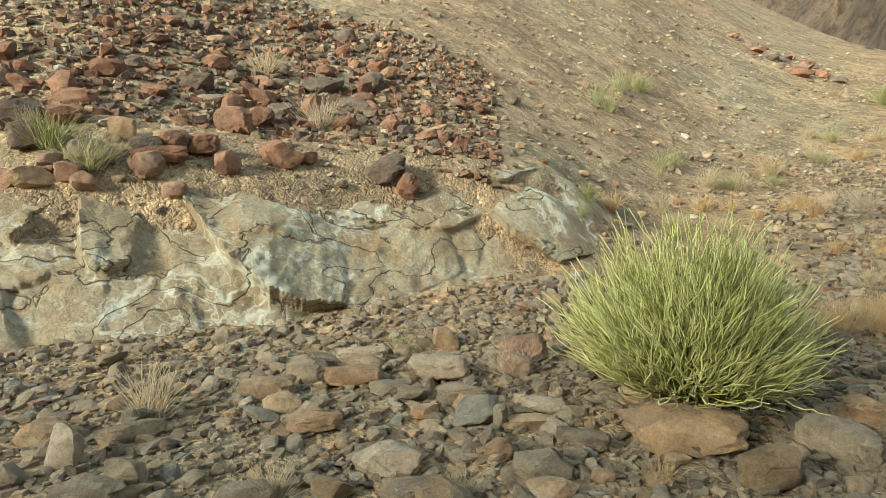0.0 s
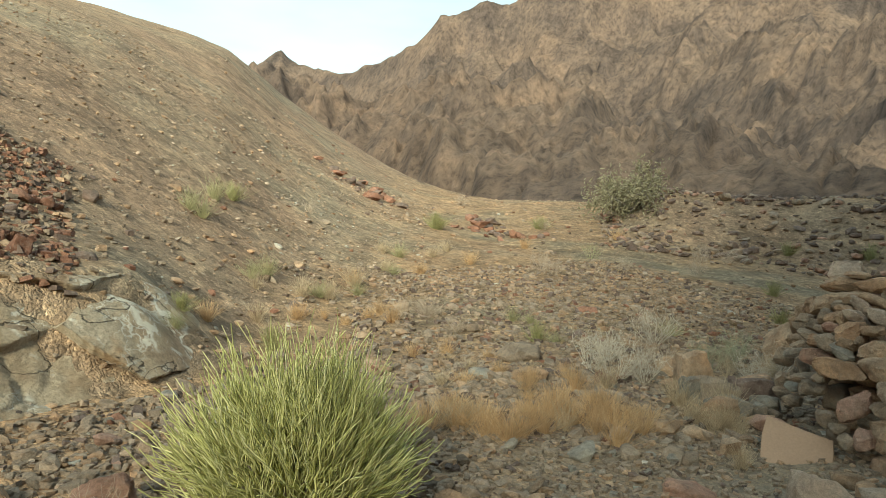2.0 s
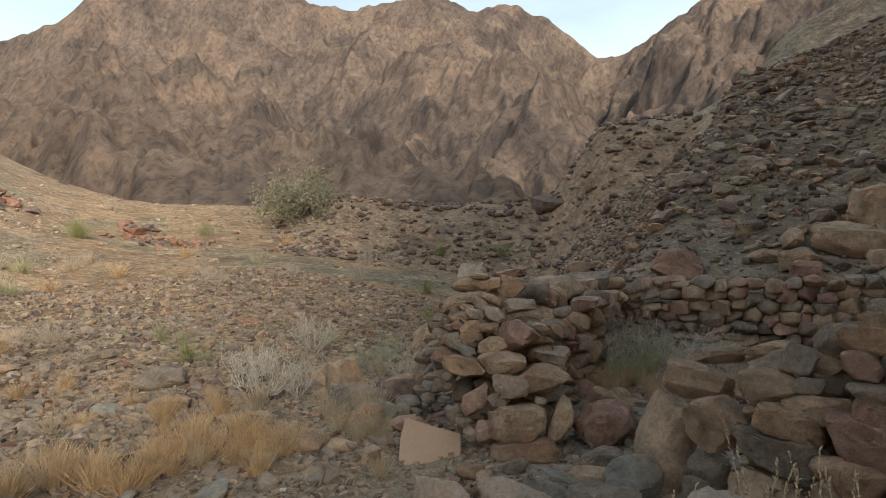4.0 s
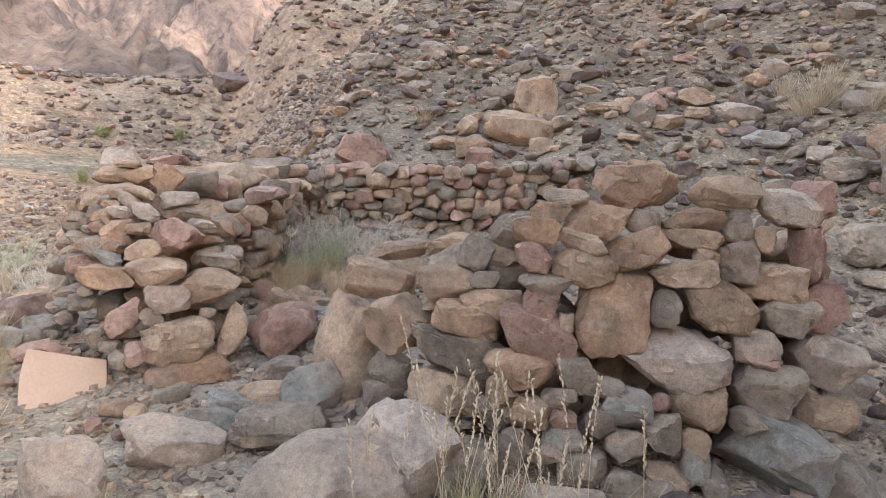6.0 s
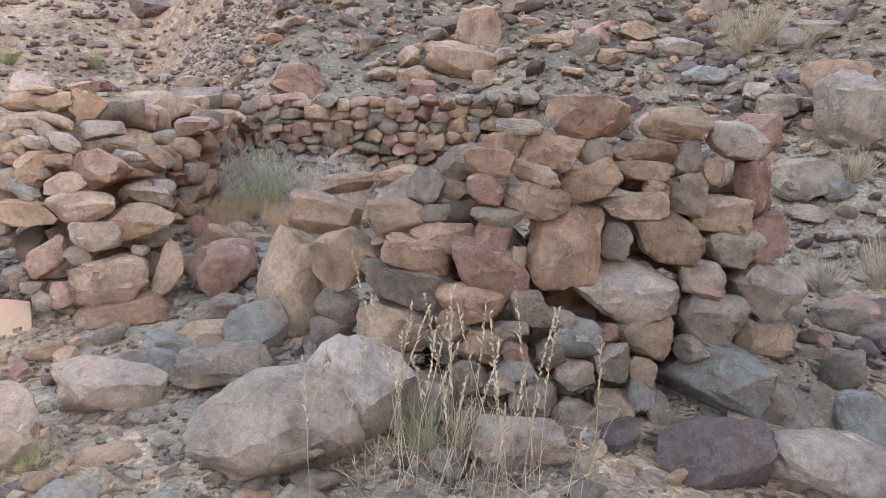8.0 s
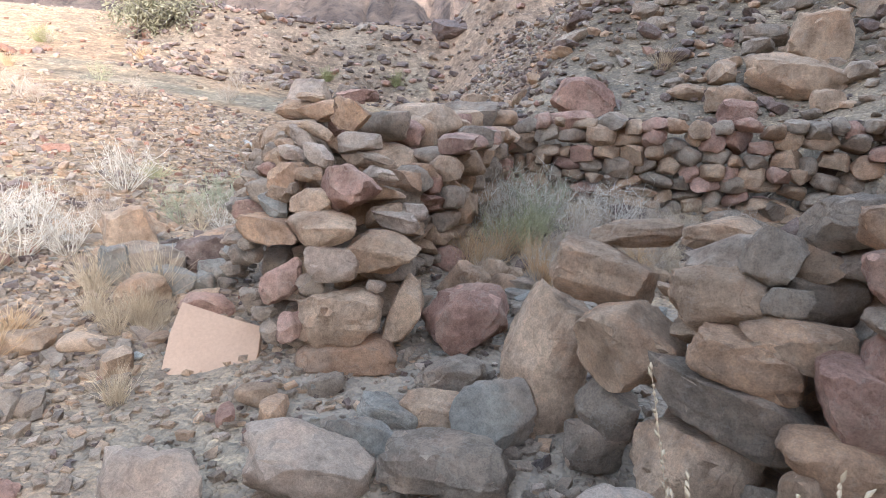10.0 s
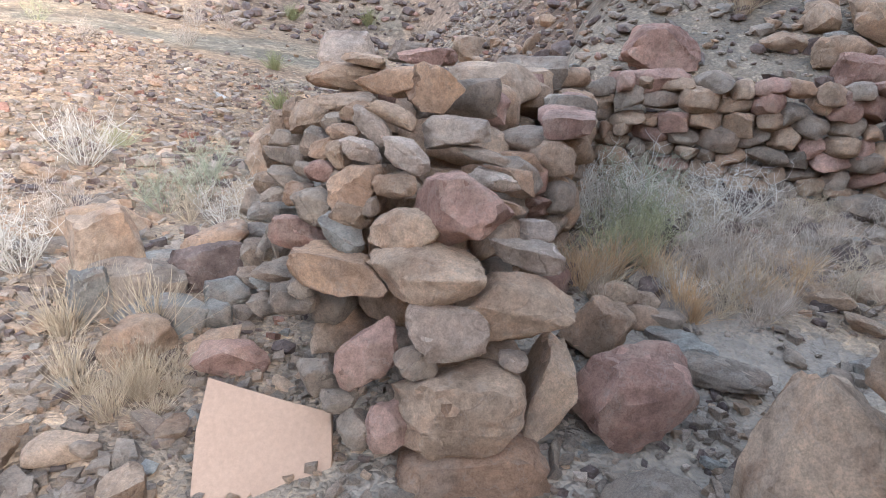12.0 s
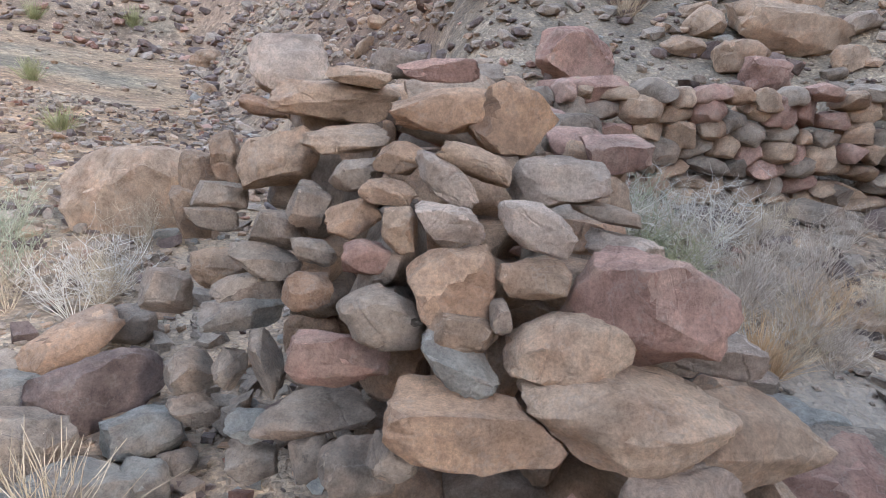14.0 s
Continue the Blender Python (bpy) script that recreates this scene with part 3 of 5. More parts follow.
M(4.68, 0.57, 0.29, 0.42, 0.26, 0.25, -86, 4, "tan")
M(4.83, 0.90, 0.33, 0.23, 0.20, 0.21, -80, 10, "grey")
M(4.83, 0.93, 0.20, 0.24, 0.22, 0.23, -79, -10, "grey")
M(4.64, 0.53, 0.14, 0.21, 0.13, 0.10, -87, 0, "grey")
M(4.55, 0.34, 0.24, 0.21, 0.15, 0.16, -92, 10, "grey")
P(6.59, 3.41, 1.40, 0.30, 0.23, 0.22, -77, -2, "pale")
P(6.29, 3.20, 1.29, 0.43, 0.26, 0.14, -81, -0.6, "tan")
P(6.20, 3.11, 1.38, 0.21, 0.13, 0.06, -83, 8, "tan")
P(5.93, 2.83, 1.31, 0.34, 0.20, 0.13, -91, -4.1, "orange")
P(5.92, 2.65, 1.29, 0.24, 0.20, 0.20, -96, 14, "orange")
P(6.45, 3.00, 1.42, 0.21, 0.13, 0.11, -87, 0, "grey")
P(6.32, 2.86, 1.41, 0.28, 0.17, 0.08, -90, -0.6, "red")
P(6.05, 3.13, 1.20, 0.27, 0.16, 0.08, -82, -3, "tan")
P(5.86, 3.07, 1.13, 0.17, 0.10, 0.09, -83, -12, "grey")
P(5.81, 2.95, 1.19, 0.15, 0.10, 0.09, -87, 0, "tan")
P(5.73, 2.76, 1.20, 0.21, 0.12, 0.08, -93, 22, "tan")
P(5.69, 2.83, 1.16, 0.20, 0.12, 0.09, -91, 30, "pale")
P(5.74, 2.98, 1.11, 0.15, 0.10, 0.07, -86, 4, "orange")
P(5.78, 2.53, 1.15, 0.28, 0.17, 0.13, -101, -4.8, "pale")
P(5.92, 3.21, 1.02, 0.12, 0.13, 0.13, -79, 20, "grey")
P(5.76, 3.07, 1.03, 0.15, 0.10, 0.09, -83, -20, "orange")
P(5.63, 2.94, 1.04, 0.10, 0.12, 0.12, -87, -20, "tan")
P(5.58, 2.82, 1.08, 0.18, 0.11, 0.08, -92, 3, "pale")
P(5.53, 2.62, 1.09, 0.20, 0.12, 0.11, -99, 14, "pale")
P(5.76, 2.40, 1.08, 0.21, 0.13, 0.05, -105, 12, "grey")
P(5.73, 2.35, 1.00, 0.22, 0.13, 0.07, -107, 4, "pale")
P(5.80, 3.18, 0.92, 0.13, 0.10, 0.07, -80, 10, "grey")
P(5.64, 3.02, 0.96, 0.13, 0.10, 0.10, -84, -10, "red")
P(5.52, 2.81, 0.94, 0.21, 0.21, 0.20, -92, 0, "orange")
P(5.45, 2.63, 0.99, 0.17, 0.10, 0.09, -99, 0, "tan")
P(5.42, 2.38, 0.94, 0.33, 0.26, 0.30, -109, 27, "red")
P(5.73, 3.18, 0.83, 0.14, 0.11, 0.11, -79, 8, "orange")
P(5.53, 2.97, 0.85, 0.21, 0.15, 0.15, -86, -6, "grey")
P(5.41, 2.78, 0.87, 0.17, 0.10, 0.09, -93, 4, "tan")
P(5.42, 2.70, 0.91, 0.05, 0.10, 0.07, -97, 0, "grey")
P(5.37, 2.79, 0.81, 0.20, 0.12, 0.09, -93, 22, "blue")
P(5.37, 2.55, 0.86, 0.29, 0.17, 0.16, -104, 1.5, "tan")
P(5.56, 3.08, 0.72, 0.25, 0.16, 0.15, -82, 20, "red")
P(5.30, 2.44, 0.74, 0.47, 0.28, 0.19, -109, -1, "tan")
P(5.33, 2.75, 0.69, 0.39, 0.23, 0.16, -95, 5.7, "orange")
P(6.38, 3.58, 1.05, 0.11, 0.24, 0.23, -73, -10, "tan")
P(6.18, 3.36, 1.10, 0.28, 0.20, 0.19, -76, -12.5, "tan")
P(6.47, 3.71, 0.99, 0.18, 0.18, 0.17, -70, 0, "tan")
P(6.47, 3.47, 1.24, 0.19, 0.11, 0.07, -76, 10, "orange")
P(5.97, 3.32, 0.93, 0.18, 0.13, 0.13, -76, 0, "grey")
P(6.26, 3.61, 0.88, 0.18, 0.11, 0.09, -71, 0, "grey")
P(6.07, 3.52, 0.76, 0.20, 0.15, 0.14, -72, 0, "tan")
P(5.94, 3.35, 0.84, 0.22, 0.13, 0.11, -75, 5, "grey")
P(5.95, 3.41, 0.75, 0.22, 0.13, 0.10, -73, -10, "grey")
P(5.93, 3.42, 0.68, 0.27, 0.16, 0.11, -73, -6, "blue")
P(6.42, 3.74, 0.86, 0.15, 0.20, 0.19, -69, 0, "tan")
P(6.07, 3.64, 0.39, 0.16, 0.16, 0.16, -69, 0, "grey")
P(5.91, 3.46, 0.50, 0.09, 0.14, 0.14, -72, 20, "grey")
P(5.78, 3.31, 0.59, 0.09, 0.19, 0.19, -75, -15, "grey")
P(6.00, 3.61, 0.29, 0.17, 0.11, 0.11, -69, 0, "grey")
P(5.59, 3.15, 0.54, 0.32, 0.19, 0.08, -79, -5.5, "grey")
P(5.72, 3.33, 0.42, 0.18, 0.10, 0.08, -74, 4, "blue")
P(5.70, 3.34, 0.31, 0.16, 0.11, 0.11, -74, 10, "grey")
P(5.53, 3.14, 0.46, 0.12, 0.11, 0.11, -79, -20, "grey")
P(5.41, 3.01, 0.51, 0.19, 0.14, 0.13, -84, 0, "grey")
P(5.33, 2.92, 0.61, 0.12, 0.11, 0.11, -87, 30, "grey")
P(6.29, 3.59, 0.95, 0.20, 0.13, 0.12, -72, 0, "grey")
P(6.35, 3.82, 0.57, 0.19, 0.20, 0.19, -67, 0, "grey")
P(5.38, 2.16, 0.65, 0.43, 0.26, 0.22, -73, -3.4, "tan")
P(5.20, 2.32, 0.60, 0.28, 0.17, 0.17, -67, 1.5, "pale")
P(5.56, 2.16, 0.78, 0.28, 0.16, 0.10, -74, 0.1, "pale")
P(5.84, 2.18, 0.79, 0.16, 0.11, 0.10, -75, 0, "pale")
P(5.19, 2.27, 0.34, 0.44, 0.30, 0.29, -68, 0.8, "tan")
P(5.19, 2.20, 0.15, 0.52, 0.31, 0.20, -70, -3.4, "orange")
P(5.44, 2.02, 0.34, 0.16, 0.36, 0.35, -76, 18, "tan")
P(5.17, 2.59, 0.47, 0.27, 0.18, 0.17, -60, -35, "red")
P(5.29, 2.12, 0.50, 0.10, 0.10, 0.06, -73, 20, "pale")
P(5.15, 2.41, 0.50, 0.14, 0.11, 0.11, -64, -10, "grey")
P(5.08, 2.47, 0.28, 0.14, 0.17, 0.16, -62, 0, "red")
P(5.07, 2.58, 0.24, 0.12, 0.13, 0.12, -59, 20, "grey")
P(5.18, 2.78, 0.34, 0.14, 0.14, 0.13, -56, 0, "grey")
P(5.12, 2.66, 0.31, 0.14, 0.10, 0.07, -58, 0, "grey")
P(5.07, 2.28, 0.05, 0.38, 0.22, 0.06, -67, -2, "grey")
P(5.36, 1.95, 0.10, 0.06, 0.17, 0.16, -78, 0, "grey")
B(0.13, 3.67, 0.09, 0.37, 0.23, 0.18, 1, 4, "pale")
B(-0.44, 2.98, 0.10, 0.28, 0.17, 0.11, 13, 0, "orange")
B(-0.03, 2.63, 0.06, 0.31, 0.19, 0.14, 6, 0, "pale")
B(-0.38, 3.93, 0.09, 0.33, 0.19, 0.13, 9, 0, "pale")
B(-0.35, 3.55, 0.10, 0.35, 0.19, 0.12, 9, 0, "orange")
B(0.64, 3.97, 0.09, 0.31, 0.23, 0.22, -6, -12, "red")
B(1.28, 2.88, 0.08, 0.59, 0.33, 0.22, -20, 4, "orange")
B(1.47, 3.26, 0.08, 0.30, 0.23, 0.22, -21, 0, "grey")
B(1.95, 2.81, 0.07, 0.35, 0.23, 0.18, -32, 0, "pale")
B(1.53, 2.52, 0.08, 0.24, 0.20, 0.22, -27, 0, "tan")
B(0.63, 2.55, 0.07, 0.26, 0.18, 0.14, -8, 0, "grey")
B(0.35, 3.07, 0.06, 0.23, 0.17, 0.16, -2, 0, "blue")
B(0.10, 3.14, 0.05, 0.15, 0.10, 0.09, 3, 0, "orange")
B(-1.41, 2.54, 0.14, 0.15, 0.16, 0.22, 33, 12, "pale")
B(-1.26, 2.83, 0.11, 0.29, 0.16, 0.10, 28, 0, "grey")
B(-1.06, 2.38, 0.12, 0.18, 0.15, 0.16, 29, 0, "grey")
B(-1.14, 2.25, 0.12, 0.28, 0.17, 0.12, 32, 0, "grey")
B(0.11, 2.41, 0.04, 0.30, 0.16, 0.09, 3, 0, "grey")
B(0.27, 3.34, 0.07, 0.28, 0.17, 0.12, -1, 0, "grey")
B(0.14, 4.22, 0.09, 0.18, 0.15, 0.17, 1, 0, "orange")
B(0.60, 3.03, 0.05, 0.20, 0.12, 0.08, -7, 0, "tan")
B(0.70, 3.26, 0.05, 0.24, 0.13, 0.07, -8, 0, "pale")
B(2.26, 3.13, 0.06, 0.26, 0.19, 0.17, -34, 0, "tan")
B(-0.80, 3.34, 0.11, 0.31, 0.18, 0.12, 17, 0, "tan")
B(1.42, 2.79, 0.05, 0.21, 0.15, 0.13, -23, 0, "grey")
B(0.47, 3.02, 0.07, 0.08, 0.09, 0.15, -4, 0, "grey")
B(-0.56, 2.34, 0.07, 0.23, 0.13, 0.09, 19, 0, "grey")
B(0.56, 3.75, 0.08, 0.22, 0.17, 0.17, -5, 0, "red")
B(-0.22, 2.41, 0.06, 0.18, 0.13, 0.12, 11, 0, "tan")
B(0.84, 2.86, 0.05, 0.26, 0.15, 0.10, -12, 0, "grey")
B(1.22, 3.36, 0.05, 0.24, 0.15, 0.12, -17, 0, "tan")
B(-0.64, 3.62, 0.11, 0.25, 0.18, 0.16, 13, 0, "grey")
B(-0.65, 3.15, 0.09, 0.20, 0.14, 0.12, 16, 0, "tan")
B(0.45, 2.71, 0.06, 0.14, 0.11, 0.10, -4, 0, "orange")
B(-0.56, 6.59, 1.26, 0.41, 0.30, 0.30, 6, -6, "dark")
B(-0.35, 6.53, 1.13, 0.23, 0.22, 0.28, 5, 30, "red")
B(0.13, 7.31, 1.24, 0.21, 0.21, 0.28, 0, 0, "red")
B(0.67, 7.95, 1.11, 0.29, 0.22, 0.23, -4, 0, "dark")
B(-1.54, 6.24, 1.31, 0.43, 0.28, 0.25, 15, 25, "red")
B(-1.90, 5.83, 1.18, 0.24, 0.21, 0.25, 19, 0, "red")
B(-2.47, 5.49, 1.27, 0.32, 0.24, 0.24, 26, 0, "red")
B(-2.43, 5.63, 1.37, 0.48, 0.25, 0.18, 25, 0, "red")
B(-2.17, 5.95, 1.47, 0.31, 0.23, 0.23, 22, 0, "red")
B(-2.38, 5.79, 1.48, 0.30, 0.23, 0.24, 24, 0, "red")
B(-2.54, 5.63, 1.46, 0.30, 0.21, 0.21, 26, 0, "dark")
B(-2.84, 5.82, 1.75, 0.23, 0.19, 0.22, 27, 0, "orange")
B(-3.44, 5.43, 1.46, 0.35, 0.25, 0.25, 33, 0, "dark")
B(-3.21, 5.07, 1.08, 0.35, 0.23, 0.20, 33, 0, "tan")
B(-2.85, 5.17, 1.11, 0.21, 0.17, 0.17, 30, 0, "red")
B(-2.21, 5.41, 0.97, 0.21, 0.15, 0.14, 24, 0, "red")
B(-0.09, 7.73, 1.40, 0.18, 0.16, 0.18, 2, 0, "red")
B(-1.31, 6.36, 1.28, 0.18, 0.14, 0.14, 13, 0, "red")
B(0.86, 10.90, 2.01, 0.22, 0.17, 0.18, -4, 0, "dark")
B(-0.13, 7.27, 1.29, 0.13, 0.10, 0.11, 2, 0, "dark")
B(-2.89, 5.38, 1.39, 0.34, 0.24, 0.23, 30, 0, "grey")
B(-2.16, 6.71, 1.87, 0.39, 0.29, 0.28, 19, 0, "red")
B(-1.90, 7.52, 1.97, 0.36, 0.24, 0.21, 15, 0, "dark")
B(-2.86, 7.52, 2.32, 0.38, 0.25, 0.22, 22, 0, "dark")
B(-2.60, 7.38, 2.12, 0.44, 0.21, 0.14, 20, 0, "grey")
B(-2.04, 7.15, 1.91, 0.34, 0.25, 0.24, 17, 0, "red")
B(-2.44, 5.88, 1.58, 0.30, 0.20, 0.18, 24, 0, "orange")
B(-3.56, 6.32, 2.10, 0.41, 0.22, 0.16, 30, 0, "red")
B(-3.79, 5.79, 1.70, 0.45, 0.31, 0.28, 34, 0, "dark")
B(-3.40, 5.87, 1.87, 0.32, 0.21, 0.19, 31, 0, "red")
B(-3.15, 5.22, 1.23, 0.21, 0.14, 0.13, 32, 0, "red")
B(-3.40, 5.07, 1.06, 0.23, 0.19, 0.20, 35, 0, "red")
B(-2.97, 5.19, 1.20, 0.23, 0.17, 0.17, 31, 0, "red")
B(-1.17, 9.40, 2.47, 0.35, 0.21, 0.17, 8, 0, "red")
B(-1.76, 8.64, 2.34, 0.41, 0.27, 0.24, 12, 0, "dark")
B(-1.15, 8.54, 2.11, 0.32, 0.21, 0.19, 9, 0, "red")
B(-3.07, 6.94, 2.20, 0.28, 0.18, 0.15, 25, 0, "red")
B(2.44, 14.14, 2.37, 0.39, 0.23, 0.18, -10, 0, "orange")
B(7.03, 18.49, 2.01, 0.99, 0.45, 0.28, -21, 0, "grey")
B(0.09, 6.58, 0.86, 0.30, 0.14, 0.08, 1, 0, "grey")
B(5.31, 6.53, 0.18, 0.55, 0.37, 0.32, -38, 0, "grey")
B(4.75, 5.61, 0.13, 0.39, 0.27, 0.24, -39, 0, "tan")
B(3.43, 6.62, 0.09, 0.40, 0.26, 0.22, -25, 0, "tan")
B(4.38, 5.94, 0.10, 0.33, 0.20, 0.15, -35, 0, "blue")
B(5.60, 11.36, 0.33, 0.25, 0.17, 0.15, -25, 0, "white")
B(16.93, 25.60, 2.66, 0.33, 0.26, 0.27, -34, 0, "white")
B(4.40, 7.49, 0.10, 0.20, 0.13, 0.10, -29, 0, "white")
B(8.89, 9.09, 0.39, 0.41, 0.27, 0.24, -44, 0, "red")
B(10.19, 12.48, 0.67, 0.37, 0.23, 0.20, -39, 0, "tan")
B(4.55, 1.41, 0.11, 0.51, 0.30, 0.20, -72, 0, "grey")
B(4.85, 1.33, 0.18, 0.35, 0.29, 0.31, -75, -10, "blue")
B(4.89, 1.56, 0.13, 0.39, 0.22, 0.15, -71, 0, "tan")
B(4.16, 0.46, 0.12, 0.38, 0.29, 0.29, -88, 0, "grey")
B(3.92, 0.05, 0.09, 0.40, 0.25, 0.19, -97, 0, "pale")
B(3.84, -0.73, 0.10, 0.45, 0.32, 0.29, -115, -12, "dark")
B(3.78, -1.15, 0.09, 0.65, 0.39, 0.28, -123, 8, "pale")
B(4.23, -1.58, 0.08, 0.26, 0.23, 0.25, -126, 0, "blue")
B(3.71, -1.57, 0.03, 0.35, 0.20, 0.14, -131, 0, "tan")
B(3.82, -2.00, 0.04, 0.31, 0.22, 0.18, -136, 0, "tan")
B(4.20, -2.12, 0.15, 0.30, 0.33, 0.48, -133, -35, "orange")
B(4.56, -3.19, 0.09, 0.54, 0.39, 0.34, -139, 0, "grey")
B(6.90, -2.68, 0.84, 0.55, 0.39, 0.37, -120, 0, "grey")
B(7.38, -3.28, 1.40, 0.74, 0.62, 0.72, -122, 0, "grey")
B(7.99, -3.43, 1.67, 0.62, 0.44, 0.44, -121, 0, "orange")
B(9.48, 0.11, 1.88, 0.98, 0.55, 0.42, -93, 4, "tan")
B(10.00, -0.08, 2.31, 0.62, 0.54, 0.64, -94, 0, "tan")
B(8.82, 0.55, 1.51, 0.34, 0.26, 0.27, -90, 0, "red")
B(10.59, 0.37, 2.38, 0.52, 0.32, 0.26, -91, 0, "grey")
B(9.28, -1.24, 2.02, 0.40, 0.28, 0.27, -103, 0, "grey")
B(9.70, -1.98, 2.27, 0.47, 0.29, 0.24, -107, 0, "tan")
B(9.36, -2.36, 2.05, 0.57, 0.32, 0.24, -110, 0, "pale")
B(9.20, -1.55, 1.96, 0.40, 0.23, 0.19, -105, 0, "tan")
B(8.32, -2.85, 1.59, 0.28, 0.21, 0.22, -116, 0, "pale")
B(9.34, -1.92, 2.06, 0.30, 0.18, 0.15, -107, 0, "tan")
B(9.29, -0.84, 2.13, 0.44, 0.21, 0.14, -100, 0, "tan")
B(12.25, 1.35, 3.26, 0.60, 0.36, 0.28, -86, 0, "grey")
B(11.90, 2.46, 3.10, 0.49, 0.33, 0.28, -80, 0, "grey")
B(11.76, 2.20, 3.01, 0.39, 0.26, 0.22, -81, 0, "grey")
B(8.98, -0.13, 1.70, 0.28, 0.20, 0.21, -95, 0, "tan")
B(9.24, 1.01, 1.70, 0.36, 0.21, 0.17, -86, 0, "tan")
B(10.91, 1.49, 2.55, 0.35, 0.21, 0.17, -84, 0, "grey")
B(9.14, -3.79, 2.31, 0.56, 0.31, 0.23, -119, 0, "grey")
B(8.48, -4.91, 2.36, 0.24, 0.25, 0.35, -128, 0, "grey")
B(8.77, -2.48, 1.74, 0.50, 0.26, 0.19, -112, 0, "blue")
B(6.44, -3.77, 0.92, 0.47, 0.27, 0.20, -131, 0, "blue")
B(6.03, -3.81, 0.75, 0.51, 0.35, 0.32, -133, 0, "blue")
B(5.52, -4.06, 0.61, 0.45, 0.36, 0.37, -138, 0, "grey")
B(6.40, -4.02, 0.96, 0.36, 0.22, 0.17, -133, 0, "grey")
B(5.75, -4.37, 0.80, 0.41, 0.30, 0.28, -138, 0, "grey")
B(5.63, -2.61, 0.11, 0.29, 0.20, 0.18, -126, 0, "orange")
B(5.33, -2.12, 0.18, 0.35, 0.24, 0.20, -123, 0, "grey")
B(6.21, -3.30, 0.64, 0.33, 0.23, 0.21, -128, 0, "grey")
B(5.72, -3.97, 0.62, 0.34, 0.20, 0.16, -136, 0, "tan")
B(4.62, -1.71, 0.13, 0.22, 0.20, 0.24, -124, 0, "grey")
B(5.32, -3.15, 0.14, 0.25, 0.21, 0.23, -133, 0, "grey")
B(7.05, -4.09, 1.35, 0.39, 0.27, 0.26, -129, 0, "grey")
B(7.12, -4.63, 1.53, 0.34, 0.23, 0.21, -132, 0, "tan")
B(7.97, -2.90, 1.44, 0.40, 0.28, 0.26, -118, 0, "grey")
B(6.66, -2.59, 0.60, 0.33, 0.20, 0.15, -120, 0, "grey")
B(10.52, -0.63, 2.72, 0.42, 0.28, 0.24, -97, 0, "grey")
B(11.14, -2.18, 2.93, 0.28, 0.17, 0.14, -106, 0, "red")
B(15.91, 5.48, 1.47, 0.84, 0.58, 0.56, -72, 0, "tan")
B(3.81, 2.07, 0.12, 0.30, 0.31, 0.42, -49, 6, "pale")
B(4.38, 1.89, 0.08, 0.52, 0.33, 0.25, -60, 6, "pale")
B(4.64, 1.79, 0.08, 0.35, 0.20, 0.14, -64, 18, "blue")
B(4.83, 1.78, 0.11, 0.29, 0.17, 0.12, -66, 14, "blue")
B(3.71, 2.78, 0.03, 0.33, 0.20, 0.13, -37, 0, "red")
B(5.58, 1.75, 0.32, 0.47, 0.37, 0.36, -71, -8, "red")
B(5.15, 1.64, 0.18, 0.33, 0.23, 0.20, -71, 0, "grey")
B(3.57, 2.75, 0.00, 0.12, 0.08, 0.06, -35, 0, "white")
B(4.56, 2.41, 0.04, 0.06, 0.05, 0.04, -54, 0, "white")
B(4.02, 1.89, -0.01, 0.05, 0.03, 0.02, -55, 0, "white")
B(4.79, 3.56, 0.07, 0.24, 0.15, 0.11, -43, 0, "tan")
B(4.63, 3.79, 0.08, 0.37, 0.20, 0.13, -40, 0, "tan")
B(4.69, 3.20, 0.06, 0.15, 0.14, 0.18, -46, 0, "tan")
B(4.18, 3.77, 0.06, 0.19, 0.15, 0.14, -35, 0, "pale")
B(3.76, 2.56, 0.01, 0.14, 0.09, 0.07, -41, 0, "tan")
B(3.87, 1.67, 0.02, 0.22, 0.12, 0.08, -58, 0, "tan")
B(4.71, 2.38, 0.09, 0.20, 0.13, 0.10, -56, 0, "tan")
B(6.58, 5.18, 0.18, 0.60, 0.38, 0.31, -46, 0, "tan")
B(6.17, 5.32, 0.11, 0.53, 0.26, 0.16, -42, 0, "grey")
B(8.86, 1.89, 1.57, 0.60, 0.42, 0.41, -80, 0, "red")
B(17.03, 5.97, 1.55, 0.58, 0.44, 0.46, -71, 0, "tan")
B(22.17, 8.90, 1.28, 0.92, 0.63, 0.60, -69, 0, "tan")
B(27.79, 11.02, 4.55, 1.79, 1.03, 0.77, -69, 0, "dark")
B(9.05, 0.62, 1.64, 0.45, 0.29, 0.26, -90, 0, "tan")
B(8.69, 4.94, 0.34, 0.97, 0.78, 0.80, -68, -20, "tan")
B(6.24, 1.64, 0.37, 0.18, 0.13, 0.11, -123, 0, "grey")
B(6.40, 1.73, 0.40, 0.16, 0.11, 0.09, -120, 0, "tan")
B(6.03, 1.52, 0.33, 0.22, 0.14, 0.11, -128, 0, "blue")
B(6.71, 0.92, 0.46, 0.26, 0.15, 0.11, -129, 0, "tan")
B(5.97, 4.53, 0.28, 0.40, 0.41, 0.54, -47, -8, "tan")
B(6.33, 4.10, 0.19, 0.49, 0.36, 0.32, -58, -6, "dark")
B(6.73, 4.44, 0.17, 0.52, 0.29, 0.19, -57, -16, "orange")
B(6.98, 4.26, 0.16, 0.24, 0.19, 0.20, -61, 0, "grey")
B(6.35, 4.51, 0.14, 0.36, 0.19, 0.12, -52, 0, "blue")
B(6.21, 4.41, 0.14, 0.34, 0.20, 0.13, -52, 0, "grey")
